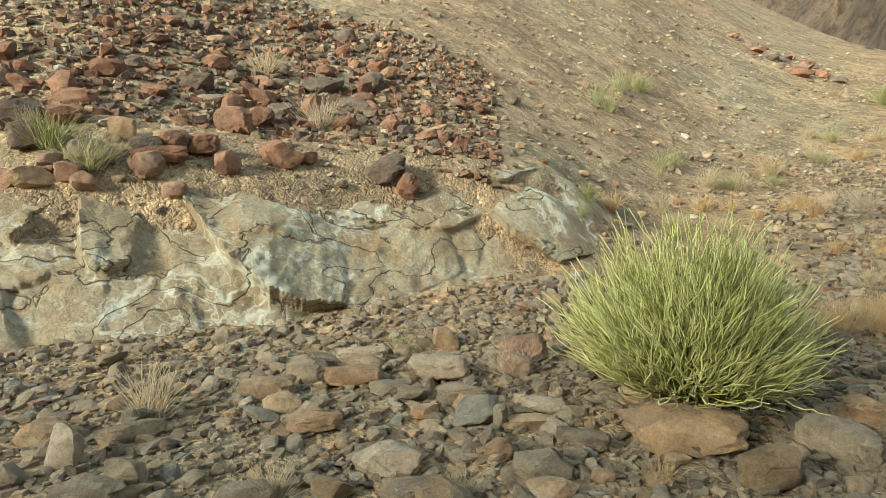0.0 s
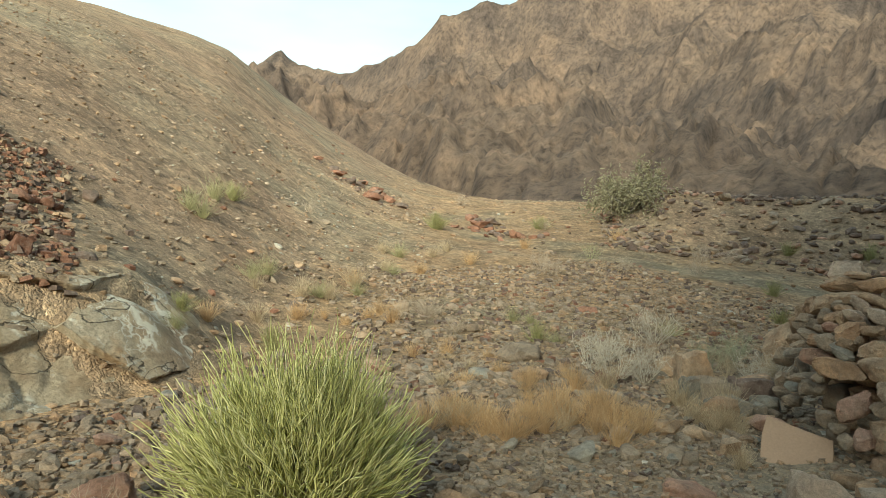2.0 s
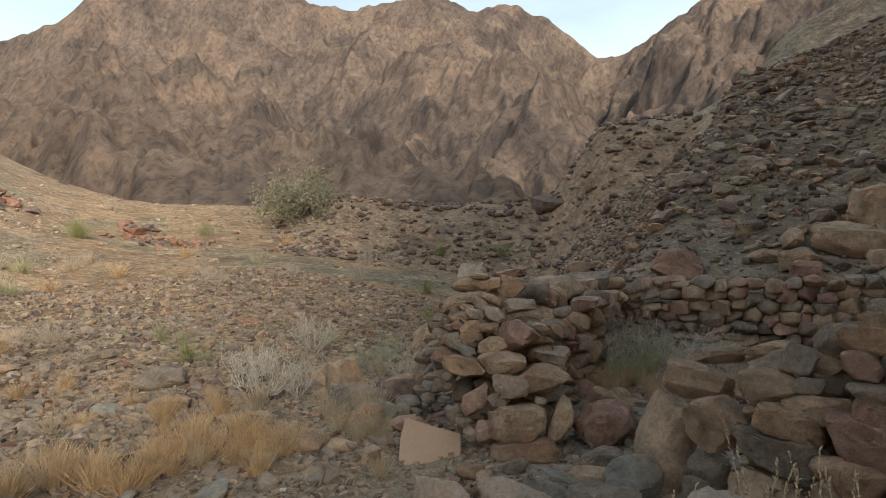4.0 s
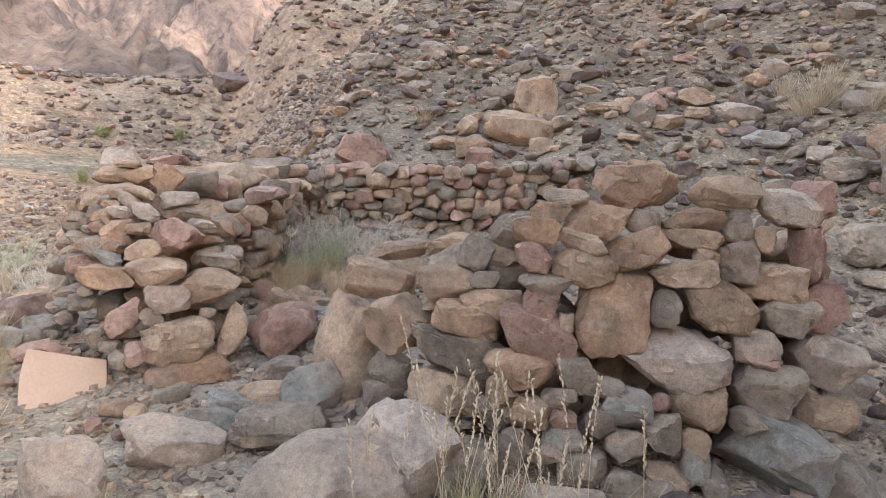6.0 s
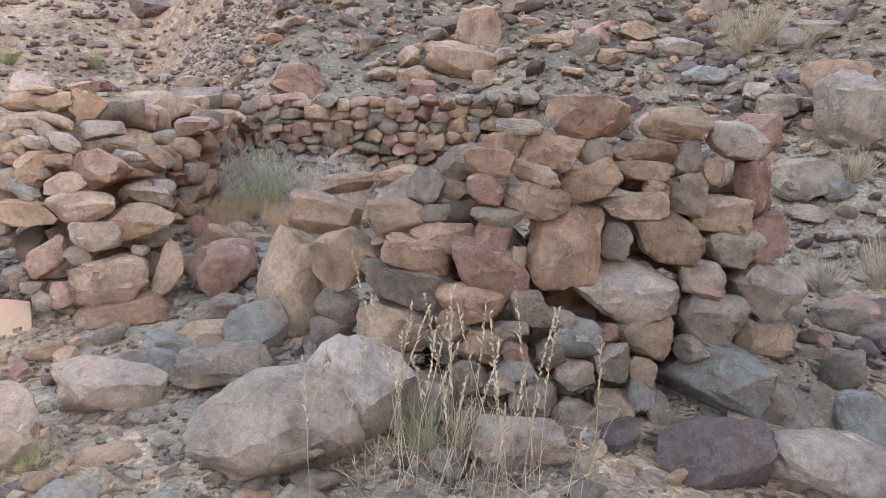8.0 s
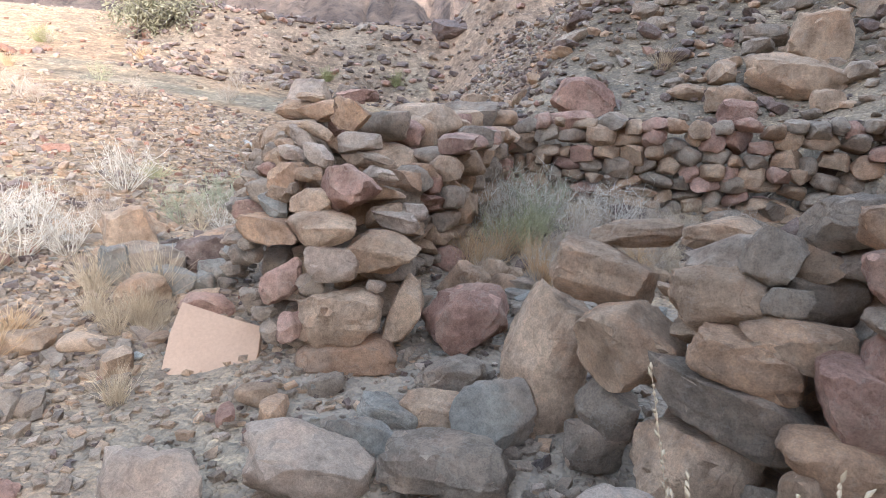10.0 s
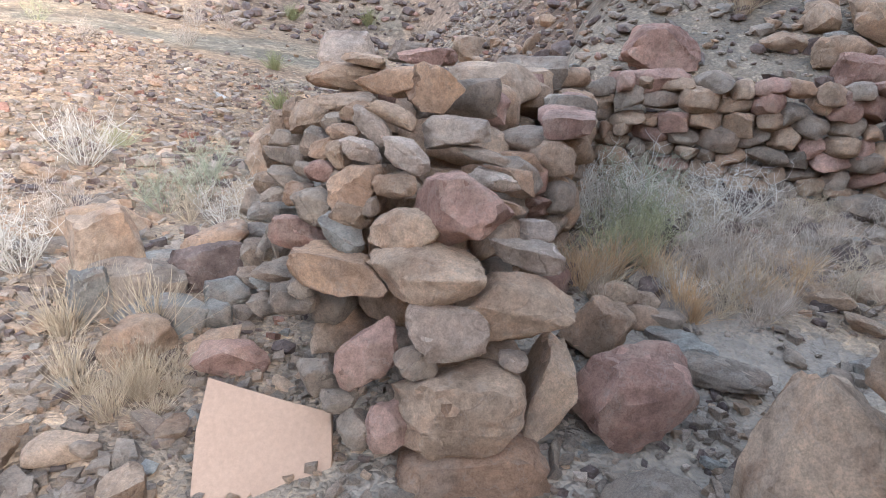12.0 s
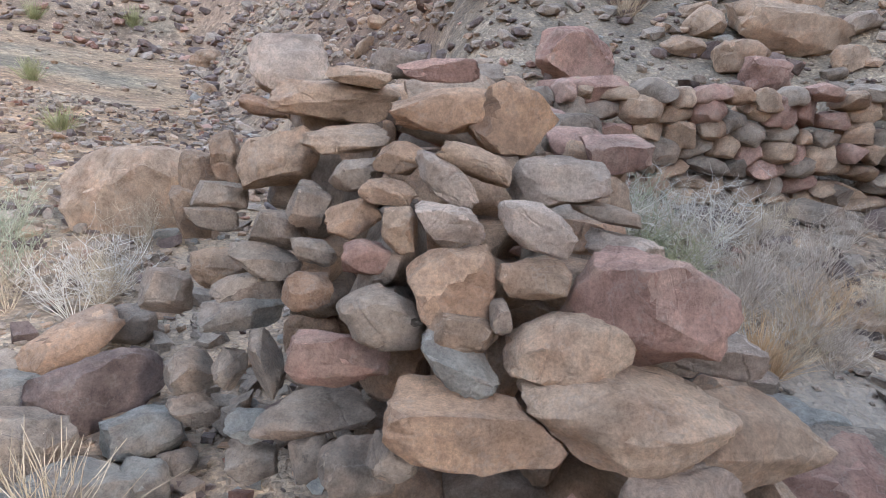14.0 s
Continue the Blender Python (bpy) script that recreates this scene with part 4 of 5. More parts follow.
B(5.83, 4.20, 0.19, 0.51, 0.35, 0.31, -50, 0, "grey")
B(5.73, 3.94, 0.14, 0.45, 0.28, 0.20, -53, 4, "blue")
B(6.09, 3.82, 0.15, 0.28, 0.20, 0.19, -60, 0, "blue")
B(5.84, 3.73, 0.11, 0.17, 0.14, 0.16, -58, 0, "blue")
B(5.55, 3.42, 0.10, 0.34, 0.21, 0.16, -61, 6, "red")
B(5.42, 3.81, 0.14, 0.34, 0.26, 0.25, -50, 0, "tan")
B(5.63, 4.30, 0.19, 0.22, 0.22, 0.32, -45, 0, "blue")
B(5.97, 1.90, 0.39, 0.23, 0.22, 0.29, -106, 25, "tan")
B(5.96, 1.44, 0.32, 0.44, 0.22, 0.11, -116, 0, "grey")
B(6.25, 1.73, 0.38, 0.20, 0.14, 0.11, -108, 0, "tan")
B(6.15, 1.59, 0.33, 0.28, 0.14, 0.08, -112, 0, "blue")
B(6.37, 1.88, 0.42, 0.23, 0.16, 0.14, -104, 0, "tan")
B(3.85, 0.99, 0.19, 0.68, 0.50, 0.42, -78, 6, "pale")
B(4.09, 0.71, 0.19, 0.50, 0.42, 0.50, -85, 14, "pale")

# courses of the back wall and of the wall between it and the pier


def course_wall(parent, ax, ay, bx, by, face, base, top, size, tones, seed, depth=0.26):
    """Stacked courses of stones from a to b; the heights of foot and top are given at both ends."""
    rng = random.Random(seed)
    run = math.hypot(bx - ax, by - ay)
    yaw = math.degrees(math.atan2(by - ay, bx - ax))
    level = 0.0
    while level < 1.0:
        s, hh = 0.0, size * rng.uniform(0.5, 0.72)
        mid_h = (top[0] - base[0] + top[1] - base[1]) / 2
        while s < run:
            w = size * rng.uniform(0.55, 1.35)
            q = min((s + w / 2) / run, 1)
            foot, tip = base[0] + (base[1] - base[0]) * q, top[0] + (top[1] - top[0]) * q
            z = foot + (tip - foot) * level + hh * 0.45 + rng.uniform(-0.3, 0.3) * hh
            if z < tip + 0.06:
                x, y = ax + (bx - ax) * q, ay + (by - ay) * q
                off = rng.uniform(-0.04, 0.04) + face * (z - foot)
                x, y = x - math.sin(radians(yaw)) * off, y + math.cos(radians(yaw)) * off
                h = hh * rng.uniform(0.85, 1.5)
                under(block("stone", x, y, z, w * 1.08, depth * rng.uniform(0.8, 1.2), h, yaw, rng.uniform(-14, 14), rng.choice(tones), SMALL_ROCKS), parent)
            s += w * 0.93
        level += hh / mid_h * 0.92


TONES = ("tan", "grey", "grey", "tan", "red", "tan", "grey", "orange")
course_wall(back_wall, 8.30, 2.75, 8.35, -1.25, -0.12, (0.62, 0.62), (1.22, 1.42), 0.2, TONES, 1)
course_wall(pier_wall, 6.35, 2.25, 8.2, 2.45, -0.05, (0.32, 0.6), (1.16, 1.2), 0.22, TONES, 2)
course_wall(pier_wall, 6.3, 3.25, 8.2, 3.05, 0.05, (0.0, 0.3), (1.2, 1.15), 0.26, TONES, 3)
course_wall(pier_wall, 6.3, 2.75, 8.2, 2.75, 0.0, (0.75, 0.85), (1.2, 1.25), 0.3, TONES, 4, 0.5)
course_wall(main_wall, 4.88, 0.7, 4.88, -1.15, 0.0, (0.1, 0.1), (0.95, 1.12), 0.26, ("grey", "tan"), 5, 0.3)
course_wall(main_wall, 4.95, -1.3, 5.9, -1.35, 0.05, (0.25, 0.5), (1.15, 1.0), 0.26, ("red", "tan", "grey"), 6, 0.3)
course_wall(pier_wall, 6.0, 2.42, 6.5, 2.34, 0.0, (0.2, 0.3), (0.98, 1.05), 0.18, TONES, 9, 0.3)
course_wall(pier_wall, 5.78, 3.05, 5.72, 2.3, 0.0, (0.05, 0.1), (0.95, 0.9), 0.28, ("grey", "tan"), 7, 0.35)


under(block("stone", 8.36, 1.95, 1.26, 0.62, 0.36, 0.24, -95, -5, "red"), back_wall)
under(block("stone", 8.40, 1.42, 1.24, 0.34, 0.3, 0.16, -92, 6, "orange"), back_wall)
under(block("stone", 8.34, 2.45, 1.22, 0.5, 0.34, 0.2, -88, 8, "red"), back_wall)


# rock outcrop with pale veins
def outcrop_material():
    m, t, b = material("veined_rock", 0.9)
    p = world_point(t)
    wide = noise_tex(t, p, 1.1, 6, 0.6)
    c = ramp(t, wide, [(0.36, (0.36, 0.265, 0.18)), (0.46, (0.46, 0.36, 0.245)), (0.56, (0.53, 0.44, 0.32)), (0.66, (0.46, 0.31, 0.18))])
    grain = noise_tex(t, p, 34, 8, 0.75)
    c = mix(t, 0.8, c, ramp(t, grain, [(0.32, (0.5, 0.5, 0.5)), (0.52, (1, 1, 1)), (0.7, (1.35, 1.33, 1.28))]), "MULTIPLY")
    for scale, a, w in ((1.6, 0.47, 0.03), (3.2, 0.53, 0.02), (5.5, 0.49, 0.014)):
        v = noise_tex(t, p, scale, 4, 0.5)
        gate = ramp(t, noise_tex(t, p, 1.4, 3, 0.5), [(0.46, (0, 0, 0)), (0.52, (1, 1, 1))])
        line = ramp(t, v, [(a - w, (0, 0, 0)), (a, (1, 1, 1)), (a + w, (0, 0, 0))])
        c = mix(t, mix(t, 1.0, line, gate, "MULTIPLY"), c, (0.74, 0.70, 0.60))
    white = ramp(t, noise_tex(t, p, 2.4, 5, 0.55), [(0.63, (0, 0, 0)), (0.66, (1, 1, 1))])
    c = mix(t, white, c, (0.70, 0.645, 0.53))
    cut = node(t, "ShaderNodeTexNoise", Scale=1.3, Detail=5.0, Roughness=0.5, Distortion=0.8)
    t.links.new(p, cut.inputs["Vector"])
    joint = ramp(t, cut.outputs["Fac"], [(0.482, (0, 0, 0)), (0.491, (1, 1, 1)), (0.50, (0, 0, 0))])
    c = mix(t, joint, c, (0.08, 0.065, 0.05))
    rust = ramp(t, noise_tex(t, p, 0.9, 5, 0.6), [(0.52, (0, 0, 0)), (0.62, (0.6, 0.6, 0.6))])
    c = mix(t, rust, c, (0.36, 0.235, 0.13))
    t.links.new(c, b.inputs["Base Color"])
    bump(t, b, mix(t, joint, mix(t, 0.5, noise_tex(t, p, 9, 8, 0.7), grain), (0.0, 0.0, 0.0)), 1.0, 0.07)
    return m


VEINED = outcrop_material()


def rock_outcrop():
    """A jointed face of bedrock: a bank broken into tilted blocks."""
    r = np.random.RandomState(31)
    a = np.radians(np.linspace(-48, 16, 350))
    u = np.linspace(0, 1, 120)
    Ud, Ad = np.meshgrid(u, a, indexing="ij")
    across, rise_ = Ad * 6.0, Ud * 2.3
    cx, cy = r.uniform(-5.4, 1.9, 46), r.uniform(-0.2, 2.5, 46)
    skew = across + 0.35 * rise_ + 0.12 * wave(across, rise_, 0.6, 32, 3)
    lift = rise_ + 0.25 * across * 0.3 + 0.08 * wave(across, rise_, 0.5, 33, 3)
    best, which = np.full(Ud.shape, 9e9), np.zeros(Ud.shape, int)
    for k in range(46):
        dist = ((skew - cx[k]) / 1.35) ** 2 + (lift - cy[k] + 0.1) ** 2
        near_ = dist < best
        best, which = np.where(near_, dist, best), np.where(near_, k, which)
    out = r.uniform(-0.15, 0.15, 46)[which] + r.normal(0, 0.10, 46)[which] * (skew - cx[which]) + r.normal(0, 0.12, 46)[which] * (lift - cy[which])
    for _ in range(1):
        out[1:-1, 1:-1] = (out[1:-1, 1:-1] * 2 + out[:-2, 1:-1] + out[2:, 1:-1] + out[1:-1, :-2] + out[1:-1, 2:]) / 6
    out = out + 0.10 * wave(across, rise_, 0.9, 36, 3) + 0.06 * np.abs(wave(across + rise_, rise_ * 1.6, 0.4, 34, 4)) + 0.03 * wave(across, rise_, 0.1, 37, 3)
    deg = np.degrees(Ad)
    ends = smooth(-48, -40, deg) * smooth(15, 3, deg)
    x0, y0 = np.sin(Ad), np.cos(Ad)
    face = lerp_table(deg, LEDGE) + 0.2 * wave(across, across * 0, 1.6, 35, 2)
    run = face + 2.3 * Ud - out * 0.8 * smooth(0, 0.15, Ud)
    px, py = 0.2 + x0 * run, 0.1 + y0 * run
    foot = height(0.2 + x0 * (face + 0.1), 0.1 + y0 * (face + 0.1))
    bank = foot - 0.12 + (1.05 + 0.25 * smooth(2, -12, deg) * wave(across, across * 0, 1.4, 38, 3)) * smooth(0.0, 0.8, Ud) ** 0.85 + out * 0.4 * smooth(0, 0.15, Ud)
    ground_z = height(px, py)
    edge = ends * smooth(1.0, 0.8, Ud)
    pz = np.where(edge < 1, ground_z * (1 - edge) + bank * edge - 0.1 * (1 - edge), bank)
    thing = thing_at("rock_outcrop", -0.6, 5.4, "jointed olive-brown bedrock outcrop with white quartz veins", "rock outcrop")
    pts = np.stack([px, py, pz], -1).reshape(-1, 3)
    i, j = np.meshgrid(np.arange(len(u) - 1), np.arange(len(a) - 1), indexing="ij")
    n = len(a)
    quads = np.stack([i * n + j, i * n + j + 1, i * n + j + 1 + n, i * n + j + n], -1).reshape(-1, 4)
    owner = which[:-1, :-1].ravel()
    for k in np.unique(owner):
        mine = quads[owner == k]
        used, back_ = np.unique(mine, return_inverse=True)
        me = mesh_from("rock_block", pts[used], back_.reshape(-1, 4), [VEINED], angle=32)
        under(new("rock_block", me), thing)


rock_outcrop()


# ---- gravel and rubble ----
TINY = [rock_shape(1, 400 + i, 4, 3, 0.08) for i in range(14)]
MEDIUM = [rock_shape(2, 450 + i, 5, 9, 0.04) for i in range(14)]


CHIPS = []
for i in range(18):
    cr = np.random.RandomState(480 + i)
    cv = np.array([(a, b, c) for a in (-0.5, 0.5) for b in (-0.5, 0.5) for c in (-0.5, 0.5)]) * cr.uniform(0.55, 1.1, (8, 3)) + cr.normal(0, 0.06, (8, 3))
    cf = np.array([(0, 1, 3), (0, 3, 2), (4, 6, 7), (4, 7, 5), (0, 4, 5), (0, 5, 1), (2, 3, 7), (2, 7, 6), (0, 2, 6), (0, 6, 4), (1, 5, 7), (1, 7, 3)])
    CHIPS.append((cv, cf))


def scatter(name, shapes, xs, ys, sizes, mat, seed, label, flat=0.55, sink=0.15):
    """Many stones lying on the ground, in one mesh."""
    r = np.random.RandomState(seed)
    zs = height(xs, ys)
    vs, fs, n0 = [], [], 0
    for i, (x, y, z, s) in enumerate(zip(xs, ys, zs, sizes)):
        v, f = shapes[r.randint(len(shapes))]
        a = r.uniform(0, 6.283)
        sx, sy, sz = s * r.uniform(0.8, 1.3), s * r.uniform(0.6, 1.0), s * flat * r.uniform(0.6, 1.3)
        q = v * (sx, sy, sz)
        tx, ty = r.normal(0, 0.22, 2)
        q = np.stack([q[:, 0], q[:, 1] - tx * q[:, 2], q[:, 2] + tx * q[:, 1] + ty * q[:, 0]], 1)
        c, si = math.cos(a), math.sin(a)
        q = np.stack([q[:, 0] * c - q[:, 1] * si + x, q[:, 0] * si + q[:, 1] * c + y, q[:, 2] + z + sz * (0.5 - sink) * 0.8], 1)
        vs.append(q)
        fs.append(f + n0)
        n0 += len(v)
    ob = new(name, mesh_from(name, np.concatenate(vs), np.concatenate(fs), [mat], flat=True))
    return tagged(ob, label, "rubble", kind="stuff")


def field(n, x0, x1, y0, y1, seed, keep=None):
    r = np.random.RandomState(seed)
    x, y = r.uniform(x0, x1, n), r.uniform(y0, y1, n)
    if keep is not None:
        k = keep(x, y, r)
        x, y = x[k], y[k]
    return x, y


def sizes_for(n, lo, hi, seed, power=2.5):
    return lo + (hi - lo) * np.random.RandomState(seed).rand(n) ** power


def in_ruin(x, y):
    return (x > 4.3) & (x < 8.6) & (y > -1.3) & (y < 3.3)


def on_ledge(x, y, r):
    a, d = np.degrees(np.arctan2(x - 0.2, y - 0.1)), np.hypot(x - 0.2, y - 0.1)
    return (a < 24) & (d > lerp_table(a, LEDGE) + 0.15) & (r.rand(len(x)) < 0.93)


def near_ground(x, y, r):
    d = np.hypot(x - 2.2, y - 1.8)
    patch = wave(x, y, 1.4, 41, 3) > -0.45
    return patch & ~on_ledge(x, y, r) & (r.rand(len(x)) < np.clip(1.5 - d / 7, 0.1, 1)) & ~(in_ruin(x, y) & (r.rand(len(x)) < 0.2))


LABEL = {"rust": "scattered rust-red broken stones", "grey": "loose grey gravel and broken stones", "tan": "loose tan gravel and broken stones", "red": "scattered rust-red broken stones", "blue": "scattered blue-grey slate fragments",
         "pale": "scattered pale stone fragments", "white": "scattered small white quartz pieces", "orange": "scattered orange-brown broken stones", "dark": "scattered dark broken stones"}
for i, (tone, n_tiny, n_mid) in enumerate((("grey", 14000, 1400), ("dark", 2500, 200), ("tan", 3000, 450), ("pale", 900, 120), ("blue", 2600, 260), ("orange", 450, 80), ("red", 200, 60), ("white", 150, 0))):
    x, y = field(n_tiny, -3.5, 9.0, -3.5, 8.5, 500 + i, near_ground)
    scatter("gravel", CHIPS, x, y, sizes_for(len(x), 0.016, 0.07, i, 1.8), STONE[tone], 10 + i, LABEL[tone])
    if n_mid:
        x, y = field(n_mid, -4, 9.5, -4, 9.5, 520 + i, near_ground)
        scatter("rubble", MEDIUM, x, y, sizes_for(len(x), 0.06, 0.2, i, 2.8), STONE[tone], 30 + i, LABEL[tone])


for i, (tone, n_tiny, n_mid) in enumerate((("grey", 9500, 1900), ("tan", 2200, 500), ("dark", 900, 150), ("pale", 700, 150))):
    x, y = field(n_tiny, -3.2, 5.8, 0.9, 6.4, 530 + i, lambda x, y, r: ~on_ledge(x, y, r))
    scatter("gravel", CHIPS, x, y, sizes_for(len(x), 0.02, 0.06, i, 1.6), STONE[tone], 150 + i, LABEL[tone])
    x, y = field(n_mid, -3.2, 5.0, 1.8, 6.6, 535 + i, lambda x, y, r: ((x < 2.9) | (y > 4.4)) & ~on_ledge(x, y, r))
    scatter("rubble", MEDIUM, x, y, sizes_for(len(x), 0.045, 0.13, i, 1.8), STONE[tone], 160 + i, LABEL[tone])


def middle_ground(x, y, r):
    return ~in_ruin(x, y) & (x < lerp_table(y, FOOT)) & (np.hypot(x, y) > 5.5) & ~on_ledge(x, y, r)


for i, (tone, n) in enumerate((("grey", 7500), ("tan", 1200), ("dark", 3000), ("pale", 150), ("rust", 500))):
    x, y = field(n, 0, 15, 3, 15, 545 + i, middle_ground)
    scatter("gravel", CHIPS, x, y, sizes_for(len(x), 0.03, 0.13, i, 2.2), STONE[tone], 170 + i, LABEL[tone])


def on_east_slope(x, y, r):
    return x > lerp_table(y, FOOT) - 2.0


for i, (tone, n) in enumerate((("grey", 9000), ("tan", 3000), ("red", 700), ("blue", 700), ("pale", 350), ("orange", 500), ("dark", 7000))):
    x, y = field(n, 4.5, 26, -9, 9, 540 + i, on_east_slope)
    scatter("slope_rubble", TINY, x, y, sizes_for(len(x), 0.04, 0.18, i, 2.5), STONE[tone], 50 + i, LABEL[tone])
    x, y = field(n // 8, 4.5, 22, -9, 9, 550 + i, on_east_slope)
    scatter("slope_rubble", MEDIUM, x, y, sizes_for(len(x), 0.12, 0.38, i, 3.0), STONE[tone], 57 + i, LABEL[tone])


def on_spur(x, y, r):
    return (y > 5.5) & (np.degrees(np.arctan2(x, y)) < 30)


for i, (tone, n) in enumerate((("tan", 4200), ("grey", 4200), ("pale", 1700), ("white", 800), ("rust", 300))):
    x, y = field(n, -12, 16, 5, 30, 560 + i, on_spur)
    scatter("slope_rubble", TINY, x, y, sizes_for(len(x), 0.03, 0.13, i, 3.5), STONE[tone], 70 + i, LABEL[tone])


def red_bank(x, y, r):
    a, d = np.degrees(np.arctan2(x, y)), np.hypot(x, y)
    return (a < -3 + 6 * r.rand(len(x))) & (d > 7.4) & (d < 11.5) & (wave(x, y, 2.0, 45, 2) > -0.15)


for i, (tone, n) in enumerate((("rust", 5200), ("grey", 3200), ("dark", 3600), ("tan", 1500))):
    x, y = field(n, -9, 1.8, 5, 12, 570 + i, lambda x, y, r: red_bank(x, y, r) | (on_ledge(x, y, r) & (np.hypot(x, y) > 6.9) & (x < 0.6)))
    scatter("red_rubble", CHIPS, x, y, sizes_for(len(x), 0.03, 0.13, i, 2.2), STONE[tone], 95 + i, LABEL[tone], 0.6)
for i, (tone, n) in enumerate((("rust", 520), ("orange", 90), ("dark", 340))):
    x, y = field(n, -9, 1.5, 5, 12, 580 + i, red_bank)
    scatter("red_rubble", MEDIUM, x, y, sizes_for(len(x), 0.07, 0.36, i, 2.2), STONE[tone], 90 + i, LABEL[tone], 0.6)


def in_valley(x, y, r):
    a, d = np.degrees(np.arctan2(x, y)), np.hypot(x, y)
    return (a > 12) & (a < 82) & (d > 6.5) & (d < 45) & (r.rand(len(x)) < np.clip(12 / d, 0.15, 1)) & ~in_ruin(x, y)


def far_mound(x, y, r):
    a, d = np.degrees(np.arctan2(x, y)), np.hypot(x, y)
    return (a > 20) & (a < 44) & (d > 25) & (d < 32) & (wave(x, y, 4, 46, 3) > 0.0)


for i, (tone, n) in enumerate((("tan", 1400), ("grey", 2600), ("rust", 600), ("orange", 900), ("dark", 500), ("white", 90))):
    x, y = field(n, 0, 42, 2, 42, 600 + i, in_valley)
    scatter("valley_rubble", TINY, x, y, sizes_for(len(x), 0.05, 0.24, i, 3.0), STONE[tone], 110 + i, LABEL[tone])
for i, (tone, n) in enumerate((("rust", 1700), ("dark", 1200), ("tan", 200))):
    x, y = field(n, 8, 36, 8, 36, 620 + i, far_mound)
    scatter("mound_rubble", TINY, x, y, sizes_for(len(x), 0.15, 0.7, i, 2.0), STONE[tone], 130 + i, LABEL[tone])


def far_bank(x, y, r):
    a, d = np.degrees(np.arctan2(x, y)), np.hypot(x, y)
    return (a > 45) & (a < 80) & (d > 24) & (d < 40)


# brown rubble; the large dark share also puts the terrace's shade into colour
for i, (tone, n) in enumerate((("grey", 1500), ("dark", 2600), ("red", 600))):
    x, y = field(n, 15, 40, 4, 29, 640 + i, far_bank)
    scatter("bank_rubble", TINY, x, y, sizes_for(len(x), 0.12, 0.5, i, 2.4), STONE[tone], 140 + i, LABEL[tone])


# ---- plants ----
def plant_material(name, a, b_, c_, rough=0.8):
    m, t, b = material(name, rough)
    g = t.nodes.new("ShaderNodeNewGeometry")
    c = ramp(t, g.outputs["Random Per Island"], [(0.0, a), (0.5, b_), (1.0, c_)])
    n = noise_tex(t, world_point(t), 9, 3, 0.6)
    c = mix(t, 0.6, c, ramp(t, n, [(0.35, (0.7, 0.7, 0.7)), (0.65, (1.25, 1.25, 1.2))]), "MULTIPLY")
    t.links.new(c, b.inputs["Base Color"])
    return m


PLANT = {
    "bush": plant_material("green_stems", (0.34, 0.335, 0.13), (0.58, 0.56, 0.22), (0.80, 0.76, 0.42)),
    "green": plant_material("far_green_stems", (0.26, 0.255, 0.11), (0.35, 0.335, 0.15), (0.45, 0.42, 0.21)),
    "olive": plant_material("olive_grass", (0.32, 0.31, 0.16), (0.43, 0.40, 0.22), (0.53, 0.48, 0.29)),
    "dry": plant_material("dry_grass", (0.45, 0.345, 0.225), (0.56, 0.44, 0.295), (0.65, 0.53, 0.37)),
    "rust": plant_material("rust_grass", (0.52, 0.325, 0.165), (0.61, 0.405, 0.22), (0.68, 0.50, 0.30)),
    "grey": plant_material("grey_twigs", (0.43, 0.335, 0.25), (0.54, 0.435, 0.335), (0.64, 0.53, 0.42)),
    "white": plant_material("bleached_twigs", (0.56, 0.48, 0.38), (0.67, 0.59, 0.48), (0.76, 0.69, 0.58)),
    "sage": plant_material("sage_stems", (0.30, 0.30, 0.19), (0.40, 0.395, 0.26), (0.49, 0.475, 0.33)),
    "thorn": plant_material("thorn_leaves", (0.21, 0.19, 0.115), (0.31, 0.275, 0.17), (0.41, 0.37, 0.24)),
    "wood": plant_material("grey_wood", (0.20, 0.17, 0.13), (0.28, 0.24, 0.19), (0.36, 0.32, 0.26)),
}


def tubes(lines, sides=3):
    """Joined thin stems: each line is an array of points and an array of radii."""
    vs, fs, n0 = [], [], 0
    ang = np.arange(sides) * 2 * math.pi / sides
    for pts, rad_ in lines:
        pts = np.asarray(pts)
        d = np.gradient(pts, axis=0)
        d /= np.linalg.norm(d, axis=1, keepdims=True) + 1e-9
        ref = np.where(np.abs(d[:, 2:3]) > 0.9, (1.0, 0.0, 0.0), (0.0, 0.0, 1.0))
        u = np.cross(d, ref)
        u /= np.linalg.norm(u, axis=1, keepdims=True) + 1e-9
        w = np.cross(d, u)
        ring = pts[:, None] + np.asarray(rad_)[:, None, None] * (np.cos(ang)[None, :, None] * u[:, None] + np.sin(ang)[None, :, None] * w[:, None])
        vs.append(ring.reshape(-1, 3))
        k = len(pts)
        i, j = np.meshgrid(np.arange(k - 1), np.arange(sides), indexing="ij")
        a, b_ = i * sides + j, i * sides + (j + 1) % sides
        fs.append(np.stack([a, b_, b_ + sides, a + sides], -1).reshape(-1, 4) + n0)
        n0 += k * sides
    return np.concatenate(vs), np.concatenate(fs)


def stem(r, base, way, length, thick, curl=0.3, lift=0.35, steps=5, wobble=0.0):
    pts, p, d = [np.array(base)], np.array(base, float), np.array(way, float)
    for _ in range(steps):
        d = d + np.array([r.normal(0, curl), r.normal(0, curl), lift]) / steps
        d /= np.linalg.norm(d)
        p = p + d * length / steps + r.normal(0, wobble, 3)
        pts.append(p)
    return np.array(pts), np.linspace(thick, thick * 0.45, steps + 1)


